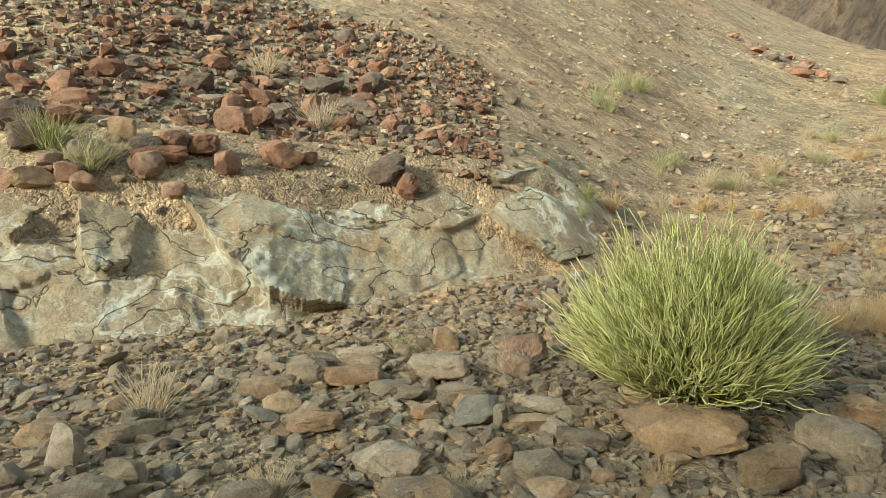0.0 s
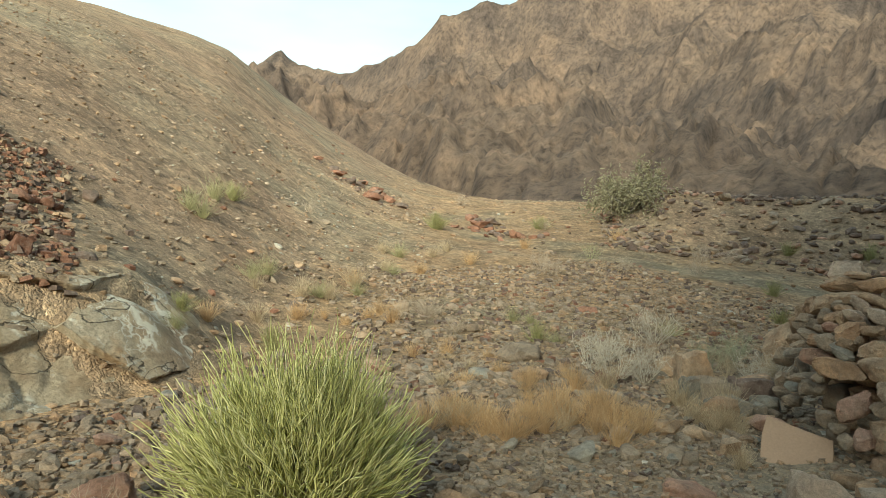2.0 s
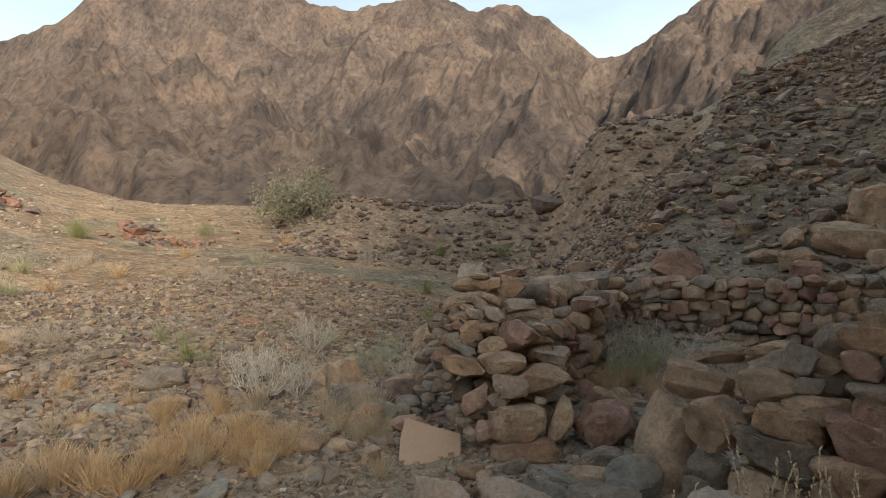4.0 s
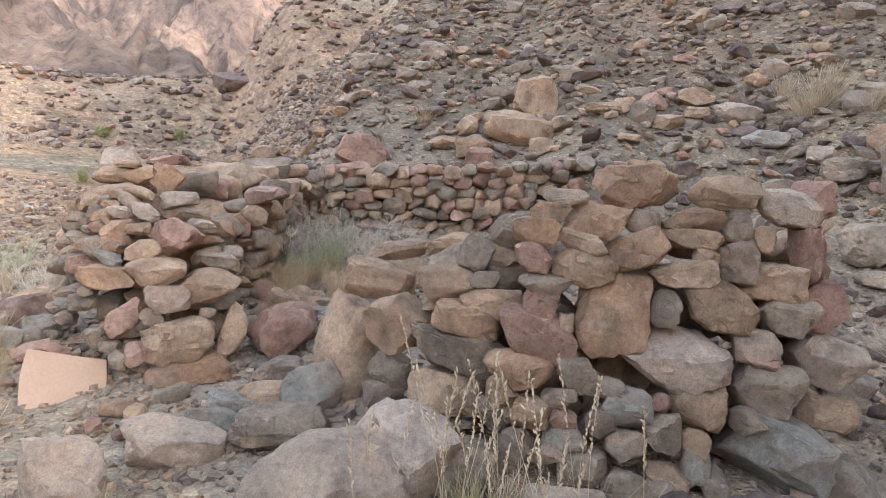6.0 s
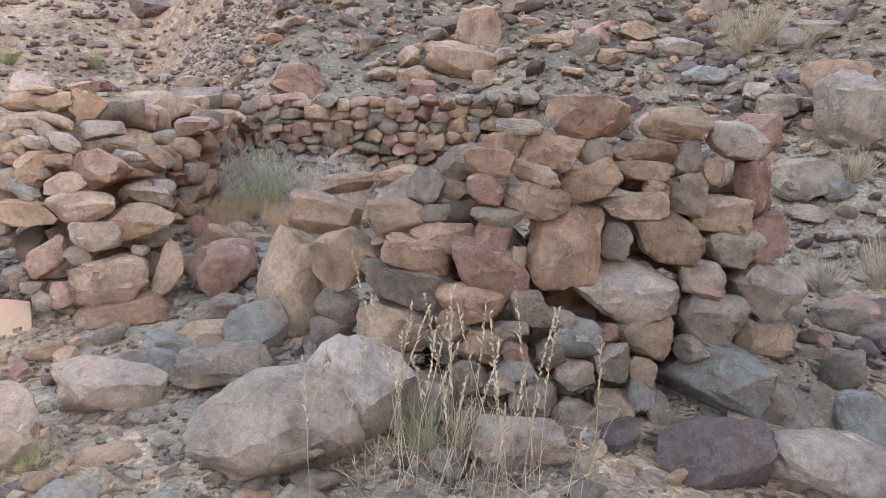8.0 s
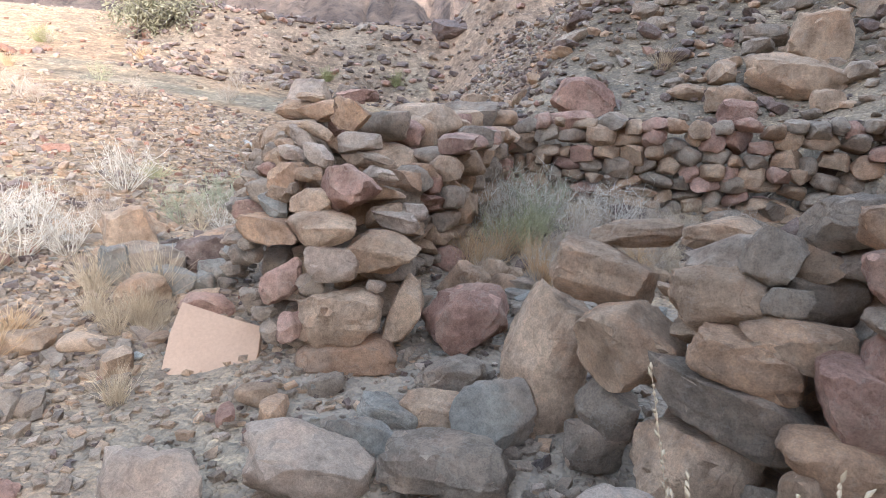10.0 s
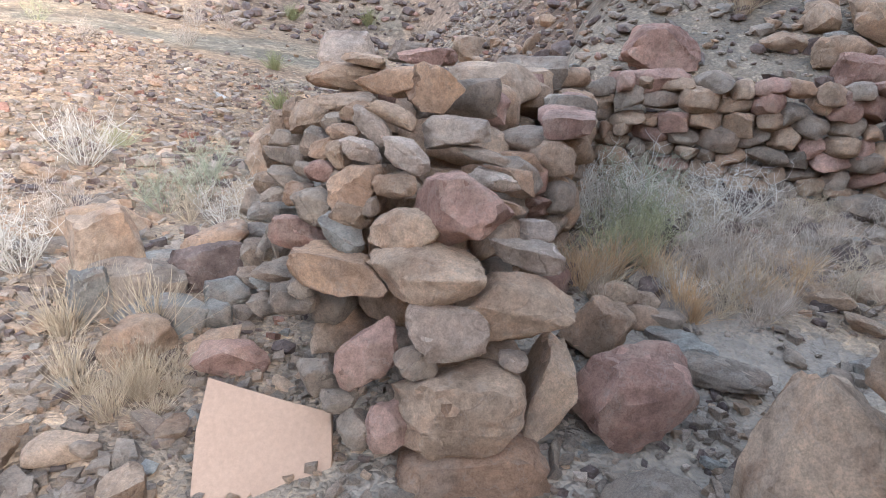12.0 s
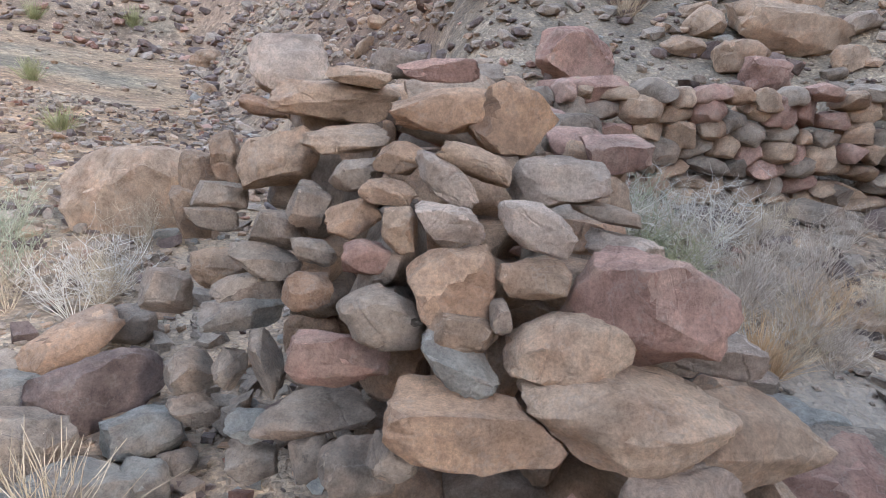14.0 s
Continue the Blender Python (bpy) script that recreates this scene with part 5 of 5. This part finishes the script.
def tuft_mesh(name, seed, n, tone, spread=0.5, thick=0.0028, curl=0.5, lift=0.1, foot=0.12):
    """A unit-high tuft of dry stems."""
    r = np.random.RandomState(seed)
    lines = []
    for _ in range(n):
        a, q = r.uniform(0, 6.283), abs(r.normal(0, spread))
        way = np.array([math.cos(a) * q, math.sin(a) * q, 1.0])
        rr = foot * math.sqrt(r.rand())
        b_ = r.uniform(0, 6.283)
        lines.append(stem(r, (rr * math.cos(b_) + 0.1 * way[0], rr * math.sin(b_) + 0.1 * way[1], -0.05), way / np.linalg.norm(way), r.uniform(0.5, 1.08), thick * r.uniform(0.7, 1.3), curl, lift, 3))
    return mesh_from(name, *tubes(lines), [PLANT[tone]])


def shrub_mesh(name, seed, tone, stems=22, thick=0.009):
    """A unit-high twiggy shrub: stems that fork twice."""
    r = np.random.RandomState(seed)
    lines = []
    for _ in range(stems):
        a, q = r.uniform(0, 6.283), r.uniform(0.1, 1.5)
        way = np.array([math.cos(a) * q, math.sin(a) * q, 1.0])
        pts, rad_ = stem(r, (0.06 * math.cos(a), 0.06 * math.sin(a), -0.05), way / np.linalg.norm(way), r.uniform(0.45, 0.8), thick, 0.6, 0.25, 5, 0.01)
        lines.append((pts, rad_))
        for _k in range(5):
            i = r.randint(2, 6)
            d = r.normal(0, 0.7, 3) + (0, 0, 0.7)
            p2, r2 = stem(r, pts[i], d / np.linalg.norm(d), r.uniform(0.2, 0.42), thick * 0.55, 0.8, 0.3, 4, 0.012)
            lines.append((p2, r2))
            for _m in range(3):
                e = r.normal(0, 0.8, 3) + (0, 0, 0.5)
                lines.append(stem(r, p2[r.randint(1, 5)], e / np.linalg.norm(e), r.uniform(0.08, 0.22), thick * 0.35, 0.8, 0.2, 3, 0.008))
    return mesh_from(name, *tubes(lines), [PLANT[tone]])


TUFT = {t: [tuft_mesh("blades", 700 + 10 * i + k, n, t, s, th, c) for k in range(3)] for i, (t, n, s, th, c) in enumerate(
    (("green", 150, 0.6, 0.0085, 0.4), ("olive", 120, 0.55, 0.0065, 0.6), ("dry", 120, 0.5, 0.006, 0.6), ("rust", 140, 0.5, 0.0065, 0.6), ("grey", 120, 0.7, 0.006, 0.8)))}
SHRUB = {t: [shrub_mesh("twigs", 760 + 10 * i + k, t, 17, 0.0075) for k in range(2)] for i, t in enumerate(("grey", "white", "sage", "olive", "dry", "rust"))}
TUFT_WORDS = {"green": "yellow-green broom-like bush growing from gravel", "olive": "sparse olive-green grass tuft in gravel", "dry": "dry straw-coloured grass tuft among stones",
              "rust": "dry rust-orange grass tuft among stones", "grey": "withered grey grass tuft among stones"}
SHRUB_WORDS = {"grey": "leafless grey twiggy shrub among stones", "white": "bleached leafless twiggy shrub among stones", "sage": "grey-green sage-like shrub among stones",
               "olive": "olive twiggy shrub on gravel", "dry": "dry thorny straw-coloured shrub beside the wall", "rust": "dry reddish twiggy shrub on gravel"}


def G(x, y, h, tone):
    ob = new("grass_tuft", pick.choice(TUFT[tone]))
    wide = pick.uniform(0.9, 1.4)
    ob.matrix_basis = pose(x, y, float(height(x, y)), 0, 0, pick.uniform(0, 360)) @ Matrix.Diagonal((h * wide * 0.85, h * wide * 0.85, h * pick.uniform(0.6, 0.95), 1))
    tagged(ob, TUFT_WORDS[tone], "grass", "tufts of grass")


def W(x, y, h, tone):
    ob = new("shrub", pick.choice(SHRUB[tone]))
    ob.matrix_basis = pose(x, y, float(height(x, y)), 0, 0, pick.uniform(0, 360)) @ Matrix.Diagonal((h, h, h, 1))
    tagged(ob, SHRUB_WORDS[tone], "shrub", "small shrubs")


G(-1.30, 3.04, 0.34, "dry")
G(-0.16, 4.10, 0.26, "olive")
G(-3.29, 5.44, 0.5, "green")
G(-2.87, 5.33, 0.55, "olive")
G(1.10, 2.51, 0.16, "rust")
G(0.30, 2.41, 0.14, "dry")
G(3.15, 4.63, 0.4, "dry")
G(1.51, 7.38, 0.3, "olive")
G(0.57, 3.72, 0.3, "grey")
G(3.68, 11.66, 0.6, "olive")
G(4.68, 11.15, 0.6, "dry")
G(2.88, 8.59, 0.4, "dry")
G(5.00, 9.34, 0.5, "rust")
G(5.94, 9.89, 0.5, "grey")
G(2.85, 13.21, 0.5, "olive")
G(4.00, 15.80, 0.6, "green")
G(13.02, 21.75, 0.7, "green")
G(-2.46, 8.73, 0.5, "dry")
G(-1.45, 7.43, 0.6, "grey")
G(-0.46, 2.38, 0.2, "dry")
G(-3.55, 5.61, 0.3, "dry")
G(8.78, 16.47, 0.6, "olive")
G(5.72, 12.48, 0.6, "dry")
G(1.97, 8.16, 0.4, "rust")
G(2.94, 4.65, 0.36, "rust")
G(3.18, 4.55, 0.34, "rust")
G(3.27, 4.29, 0.36, "rust")
G(3.33, 4.08, 0.34, "rust")
G(3.70, 4.13, 0.32, "rust")
G(4.07, 4.21, 0.36, "rust")
G(4.40, 4.27, 0.38, "rust")
G(3.36, 5.00, 0.3, "rust")
G(3.93, 4.58, 0.32, "rust")
G(4.39, 4.71, 0.3, "rust")
G(2.80, 4.47, 0.3, "rust")
G(3.41, 4.66, 0.3, "rust")
G(2.69, 7.94, 0.4, "green")
G(4.52, 11.27, 0.5, "olive")
G(3.31, 11.23, 0.5, "olive")
G(2.85, 9.17, 0.4, "dry")
G(1.61, 7.79, 0.35, "green")
G(3.42, 14.98, 0.7, "olive")
G(2.67, 13.32, 0.6, "olive")
G(4.82, 9.80, 0.3, "rust")
G(5.63, 10.18, 0.4, "grey")
G(4.21, 9.30, 0.3, "rust")
G(6.27, 7.35, 0.35, "green")
G(7.04, 8.92, 0.4, "olive")
G(3.33, 4.24, 0.3, "rust")
G(5.69, 4.28, 0.35, "dry")
G(5.62, 3.91, 0.4, "dry")
G(11.01, 17.57, 0.5, "dry")
G(7.44, 14.18, 0.5, "olive")
G(5.72, 12.56, 0.5, "rust")
G(4.12, 11.01, 0.5, "dry")
G(8.47, 14.65, 0.5, "rust")
G(4.03, 9.73, 0.3, "rust")
G(8.29, 16.57, 0.5, "dry")
G(13.09, 21.76, 0.9, "green")
G(18.48, 22.13, 0.9, "green")
G(23.26, 13.93, 0.8, "green")
G(24.62, 11.83, 0.7, "green")
G(15.54, 9.65, 0.5, "green")
G(23.84, 12.50, 0.5, "grey")
G(10.05, 16.82, 0.5, "dry")
G(10.51, 15.48, 0.5, "rust")
G(5.15, 10.06, 0.4, "rust")
G(3.56, 9.59, 0.35, "rust")
G(3.23, 10.67, 0.4, "dry")
G(7.49, 14.66, 0.6, "dry")
G(5.50, 11.79, 0.5, "olive")
G(14.45, 18.07, 0.5, "rust")
G(19.26, 18.44, 0.6, "rust")
G(8.54, 6.93, 0.4, "olive")
G(7.19, 8.63, 0.3, "olive")
G(6.41, 7.12, 0.3, "olive")
G(5.98, 9.76, 0.3, "grey")
G(5.56, 8.36, 0.3, "grey")
W(11.54, 13.08, 0.6, "grey")
W(14.85, 15.22, 0.6, "olive")
W(19.22, 13.53, 0.7, "grey")
W(15.89, 12.12, 0.7, "grey")
W(13.88, 12.93, 0.55, "grey")
W(5.77, 5.74, 0.62, "white")
W(8.16, 5.55, 0.5, "sage")
W(7.81, 6.62, 0.7, "white")
W(20.27, 15.30, 0.5, "grey")
W(7.01, 18.85, 0.5, "grey")
W(18.86, 29.17, 0.9, "grey")
G(6.51, 2.05, 0.4, "rust")
G(6.54, 2.21, 0.36, "dry")
G(6.66, 1.93, 0.4, "rust")
G(4.46, 2.95, 0.26, "dry")
G(5.25, 3.62, 0.3, "dry")
G(3.79, 1.92, 0.18, "olive")
G(5.15, 3.92, 0.26, "dry")
G(4.45, 3.82, 0.3, "rust")
G(4.38, 4.06, 0.32, "rust")
G(4.55, 4.09, 0.3, "rust")
G(4.73, 3.99, 0.3, "rust")
G(5.03, 3.60, 0.3, "dry")
W(7.28, 2.11, 0.62, "white")
W(7.08, 2.27, 0.55, "white")
W(7.32, 1.85, 0.6, "sage")
W(7.59, 5.21, 0.45, "sage")
W(7.70, 1.40, 0.4, "white")
W(6.33, 6.04, 0.5, "white")
G(5.92, -2.74, 0.42, "dry")
G(5.93, -2.86, 0.4, "dry")
G(6.88, -3.08, 0.4, "dry")
G(4.12, -2.52, 0.34, "rust")
G(4.11, -2.70, 0.3, "rust")
G(9.22, -3.06, 0.5, "dry")
G(9.38, -3.28, 0.55, "dry")
G(9.76, -3.00, 0.4, "dry")
G(9.00, -3.63, 0.4, "dry")
G(3.57, -2.19, 0.2, "olive")
G(6.00, -2.41, 0.36, "grey")
G(3.91, 0.28, 0.3, "dry")
G(3.94, 0.41, 0.28, "olive")
G(7.19, -5.69, 0.5, "olive")
G(8.01, -4.95, 0.4, "rust")
G(9.84, 1.31, 0.4, "dry")
G(4.02, -2.43, 0.3, "rust")
W(7.36, 2.03, 0.55, "white")
W(7.37, 1.76, 0.5, "white")
W(7.53, 1.33, 0.45, "white")
W(7.60, 1.02, 0.32, "grey")
W(7.35, 0.78, 0.32, "grey")
W(6.88, 1.13, 0.28, "grey")
W(6.77, 1.56, 0.25, "grey")
W(6.42, 1.41, 0.25, "dry")
W(6.40, 1.24, 0.25, "grey")
W(6.48, 1.57, 0.25, "white")
W(8.33, 4.80, 0.4, "dry")
W(7.45, 4.66, 0.3, "dry")
W(6.81, 1.44, 0.4, "grey")
W(7.26, 1.57, 0.4, "white")
W(7.13, 1.11, 0.4, "grey")
W(6.59, 1.36, 0.3, "grey")
W(7.03, 1.87, 0.35, "sage")
W(6.78, 1.04, 0.3, "rust")
W(6.74, 1.91, 0.42, "olive")
W(6.85, 1.83, 0.42, "olive")
W(6.97, 1.74, 0.42, "olive")
G(6.81, 1.44, 0.3, "grey")
G(7.11, 0.94, 0.3, "grey")
G(6.62, 1.26, 0.3, "dry")
G(6.34, 1.51, 0.22, "rust")
G(6.54, 1.16, 0.25, "grey")
G(6.38, 1.91, 0.3, "dry")
G(5.18, 3.59, 0.22, "dry")
G(5.09, 3.78, 0.25, "dry")
G(5.90, 4.61, 0.3, "dry")
G(5.44, 4.25, 0.25, "dry")
G(5.23, 3.57, 0.2, "dry")
G(5.42, 3.62, 0.2, "dry")
G(6.69, 1.70, 0.3, "rust")
G(6.37, 1.57, 0.3, "rust")
G(6.60, 1.27, 0.3, "rust")
G(7.25, 1.78, 0.3, "olive")
G(7.02, 1.31, 0.3, "grey")
G(12.15, 7.36, 0.5, "green")
G(5.10, 3.44, 0.2, "dry")
G(5.18, 3.63, 0.24, "dry")
G(5.27, 3.50, 0.2, "dry")
G(5.44, 4.25, 0.3, "dry")
W(7.42, 4.61, 0.5, "white")
W(7.15, 4.62, 0.42, "white")
W(7.23, 5.25, 0.5, "sage")
W(7.17, 4.97, 0.36, "dry")
W(7.31, 4.59, 0.42, "dry")
W(6.47, 5.41, 0.5, "grey")
W(5.90, 5.07, 0.5, "white")
W(5.64, 5.26, 0.6, "white")
W(8.53, 7.50, 0.4, "grey")
W(18.45, 21.83, 0.6, "grey")
W(18.61, 14.01, 0.7, "grey")
W(11.82, 13.93, 0.7, "grey")
W(30.95, 33.84, 0.6, "olive")
W(7.30, 1.54, 0.35, "dry")
W(7.64, 1.60, 0.26, "dry")
W(7.74, 0.40, 0.30, "grey")
W(6.91, 0.38, 0.26, "grey")
W(6.95, 0.53, 0.36, "dry")
W(6.56, 1.63, 0.24, "dry")
W(6.50, 0.20, 0.36, "grey")
W(7.54, 1.93, 0.25, "grey")
W(6.76, 1.93, 0.31, "grey")
W(6.59, 1.94, 0.25, "dry")
W(6.78, 0.85, 0.25, "grey")
W(6.72, 0.80, 0.35, "dry")
W(7.25, 1.47, 0.23, "white")
W(7.61, 1.07, 0.27, "dry")
W(7.06, 0.52, 0.26, "dry")
W(7.82, 0.84, 0.28, "dry")
G(3.83, 4.47, 0.24, "rust")
G(4.29, 5.05, 0.20, "rust")
G(4.63, 7.10, 0.26, "rust")
G(3.76, 5.76, 0.23, "dry")
G(4.14, 4.51, 0.20, "dry")
G(3.95, 5.67, 0.24, "rust")
G(4.64, 5.47, 0.26, "rust")
G(4.38, 6.20, 0.25, "dry")
G(4.15, 7.09, 0.25, "rust")
G(4.74, 4.69, 0.21, "rust")
G(4.42, 5.27, 0.23, "rust")
G(3.79, 4.38, 0.29, "rust")
G(4.01, 4.40, 0.32, "rust")
G(4.62, 5.96, 0.23, "rust")
G(4.16, 4.04, 0.26, "rust")
G(3.94, 4.15, 0.30, "dry")
G(3.43, 4.57, 0.27, "rust")
G(4.51, 5.35, 0.26, "rust")
G(3.45, 4.66, 0.24, "rust")
G(4.06, 4.36, 0.30, "rust")
G(5.25, 5.01, 0.33, "dry")
G(4.38, 6.68, 0.21, "dry")
G(5.27, 5.65, 0.21, "rust")
G(4.23, 4.61, 0.30, "rust")
G(4.03, 3.67, 0.30, "rust")
G(4.08, 3.95, 0.29, "rust")
G(4.88, 5.06, 0.32, "rust")
G(3.44, 4.99, 0.31, "rust")
G(5.09, 5.38, 0.27, "rust")
G(3.49, 4.17, 0.31, "rust")
G(4.54, 4.33, 0.28, "rust")
G(5.05, 5.94, 0.21, "dry")
G(4.95, 6.65, 0.23, "rust")
G(3.31, 4.56, 0.32, "dry")


# the large green broom bush
def broom_bush(x, y, wide, high):
    bush = thing_at("broom_bush", x, y, "large dense yellow-green leafless broom bush over a stone", "bush")
    r = np.random.RandomState(77)
    lines, wood = [], []
    for _ in range(1750):
        a = r.uniform(0, 6.283)
        q = math.sqrt(r.rand())
        lean = q * 1.42
        way = np.array([math.cos(a) * math.sin(lean), math.sin(a) * math.sin(lean), math.cos(lean) + 0.05])
        reach = r.uniform(0.72, 1.0) * (1 + 0.08 * math.sin(3 * a) + 0.06 * math.sin(7 * a + 2))
        start = r.uniform(0.12, 0.55)
        b0 = np.array([way[0] * wide / 2, way[1] * wide / 2, max(way[2], 0.02) * high * 0.82]) * start
        b0 = b0 + r.normal(0, 0.02, 3)
        b0[2] = max(b0[2], 0.01)
        d = np.array([way[0] * wide / 2, way[1] * wide / 2, way[2] * high])
        ln = np.linalg.norm(d) * max(reach - start, 0.2)
        lines.append(stem(r, b0, d / np.linalg.norm(d), ln, 0.0056 * r.uniform(0.7, 1.25), 0.8, 0.5, 7, 0.014))
        if r.rand() < 0.35:
            pts = lines[-1][0]
            e = d / np.linalg.norm(d) + r.normal(0, 0.3, 3)
            lines.append(stem(r, pts[r.randint(1, 4)], e / np.linalg.norm(e), ln * 0.6, 0.0048, 0.6, 0.45, 5, 0.009))
    for _ in range(90):
        a, q = r.uniform(0, 6.283), r.uniform(0.3, 1.3)
        way = np.array([math.cos(a) * q, math.sin(a) * q, 0.7])
        wood.append(stem(r, (0.05 * math.cos(a), 0.05 * math.sin(a), -0.05), way / np.linalg.norm(way), r.uniform(0.25, 0.55), 0.011, 0.7, 0.2, 6, 0.012))
    for nm, ls, mat in (("crown", lines, PLANT["bush"]), ("woody_base", wood, PLANT["wood"])):
        ob = new(nm, mesh_from(nm, *tubes(ls), [mat]))
        ob.location = (x, y, float(height(x, y)) + 0.06)
        under(ob, bush)
    return bush


broom_bush(1.45, 3.34, 1.55, 0.98)


# tall grass with seed heads before the main wall
def seed_grass(x, y, n, seed):
    thing = thing_at("seed_grass", x, y, "tall pale dry grass with seed heads before the wall", "grass")
    r = np.random.RandomState(seed)
    lines, heads = [], []
    for _ in range(n):
        a, q = r.uniform(0, 6.283), abs(r.normal(0, 0.22))
        way = np.array([math.cos(a) * q, math.sin(a) * q, 1.0])
        pts, rad_ = stem(r, (r.normal(0, 0.12), r.normal(0, 0.22), -0.02), way / np.linalg.norm(way), r.uniform(0.35, 0.85), 0.0022, 0.22, 0.0, 7)
        lines.append((pts, rad_))
        for k in range(16):
            s = 0.62 + 0.38 * k / 15
            i = min(int(s * 7), 6)
            p = pts[i] + (pts[i + 1] - pts[i]) * (s * 7 - i)
            e = (pts[i + 1] - pts[i]) / np.linalg.norm(pts[i + 1] - pts[i]) + r.normal(0, 0.35, 3)
            heads.append((np.array([p, p + e * 0.010, p + e * 0.021]), [0.0012, 0.0062, 0.001]))
    for _ in range(n * 5):
        a, q = r.uniform(0, 6.283), abs(r.normal(0, 0.6))
        way = np.array([math.cos(a) * q, math.sin(a) * q, 1.0])
        lines.append(stem(r, (r.normal(0, 0.14), r.normal(0, 0.24), -0.02), way / np.linalg.norm(way), r.uniform(0.12, 0.4), 0.0016, 0.5, -0.1, 4))
    for nm, ls, mat in (("stalk_clump", lines, PLANT["dry"]), ("seed_plume", heads, PLANT["dry"])):
        ob = new(nm, mesh_from(nm, *tubes(ls), [mat]))
        ob.location = (x, y, float(height(x, y)))
        under(ob, thing)


seed_grass(3.72, 0.18, 22, 81)
seed_grass(3.85, 0.55, 9, 82)


# tan sheet of stone leaning on the ground
def slab():
    m, t, b = material("tan_slab", 0.85)
    p = world_point(t)
    c = ramp(t, noise_tex(t, p, 3, 4, 0.5), [(0.35, (0.38, 0.25, 0.165)), (0.65, (0.44, 0.295, 0.195))])
    c = mix(t, 0.5, c, ramp(t, noise_tex(t, p, 60, 6, 0.7), [(0.3, (0.75, 0.75, 0.75)), (0.7, (1.15, 1.15, 1.15))]), "MULTIPLY")
    t.links.new(c, b.inputs["Base Color"])
    bump(t, b, noise_tex(t, p, 40, 6, 0.7), 0.4, 0.01)
    bm = bmesh.new()
    outline = [(0, 0), (0.08, -0.012), (0.17, 0.0), (0.19, 0.02), (0.2, -0.005), (0.31, 0.0), (0.32, 0.035), (0.36, 0.03), (0.38, 0.04), (0.445, 0.03), (0.45, 0.12), (0.445, 0.25), (0.3, 0.285), (0.12, 0.335), (0.0, 0.37), (-0.015, 0.2)]
    front = [bm.verts.new((u, 0, v * 1.2)) for u, v in outline]
    back = [bm.verts.new((u + 0.004, 0.028, v * 1.19)) for u, v in outline]
    bm.faces.new(front)
    bm.faces.new(back[::-1])
    for k in range(len(front)):
        bm.faces.new((front[k], back[k], back[(k + 1) % len(back)], front[(k + 1) % len(front)]))
    bmesh.ops.recalc_face_normals(bm, faces=bm.faces)
    bmesh.ops.bevel(bm, geom=list(bm.edges), offset=0.003, segments=1, affect="EDGES")
    me = bpy.data.meshes.new("stone_slab")
    bm.to_mesh(me)
    bm.free()
    me.materials.append(m)
    ob = new("stone_slab", me)
    ob.matrix_basis = pose(4.78, 3.02, float(height(4.85, 2.85)) - 0.005, -55, 0, -63)
    tagged(ob, "flat smooth tan stone slab with a chipped lower edge", "stone slab")


slab()


# far thorn tree
def thorn_tree(x, y, high, wide):
    tree = thing_at("thorn_tree", x, y, "sparse grey-green thorn tree on the valley floor", "tree")
    r = np.random.RandomState(91)
    limbs, tips = [], []
    for k in range(9):
        a = k * 0.7 + r.uniform(-0.3, 0.3)
        way = np.array([math.cos(a) * r.uniform(0.3, 1.3), math.sin(a) * r.uniform(0.3, 1.3), 0.8])
        pts, rad_ = stem(r, (0, 0, -0.1), way / np.linalg.norm(way), high * r.uniform(0.6, 0.85), 0.07, 0.6, 0.1, 7, 0.05)
        limbs.append((pts, rad_))
        for _ in range(16):
            d = r.normal(0, 1, 3) + (0, 0, 0.3)
            q, q2 = stem(r, pts[r.randint(2, 8)], d / np.linalg.norm(d), wide * r.uniform(0.15, 0.3), 0.02, 0.8, 0.0, 5, 0.03)
            limbs.append((q, q2))
            for _m in range(24):
                c = q[r.randint(1, 6)] + r.normal(0, 0.2, 3)
                e = r.normal(0, 1, 3)
                tips.append((np.array([c, c + e * 0.05, c + e * 0.1]), [0.012, 0.035, 0.006]))
    for nm, ls, mat in (("trunk", limbs, PLANT["wood"]), ("crown", tips, PLANT["thorn"])):
        ob = new(nm, mesh_from(nm, *tubes(ls), [mat]))
        ob.location = (x, y, float(height(x, y)))
        under(ob, tree)


thorn_tree(22.6, 21.0, 2.4, 4.4)
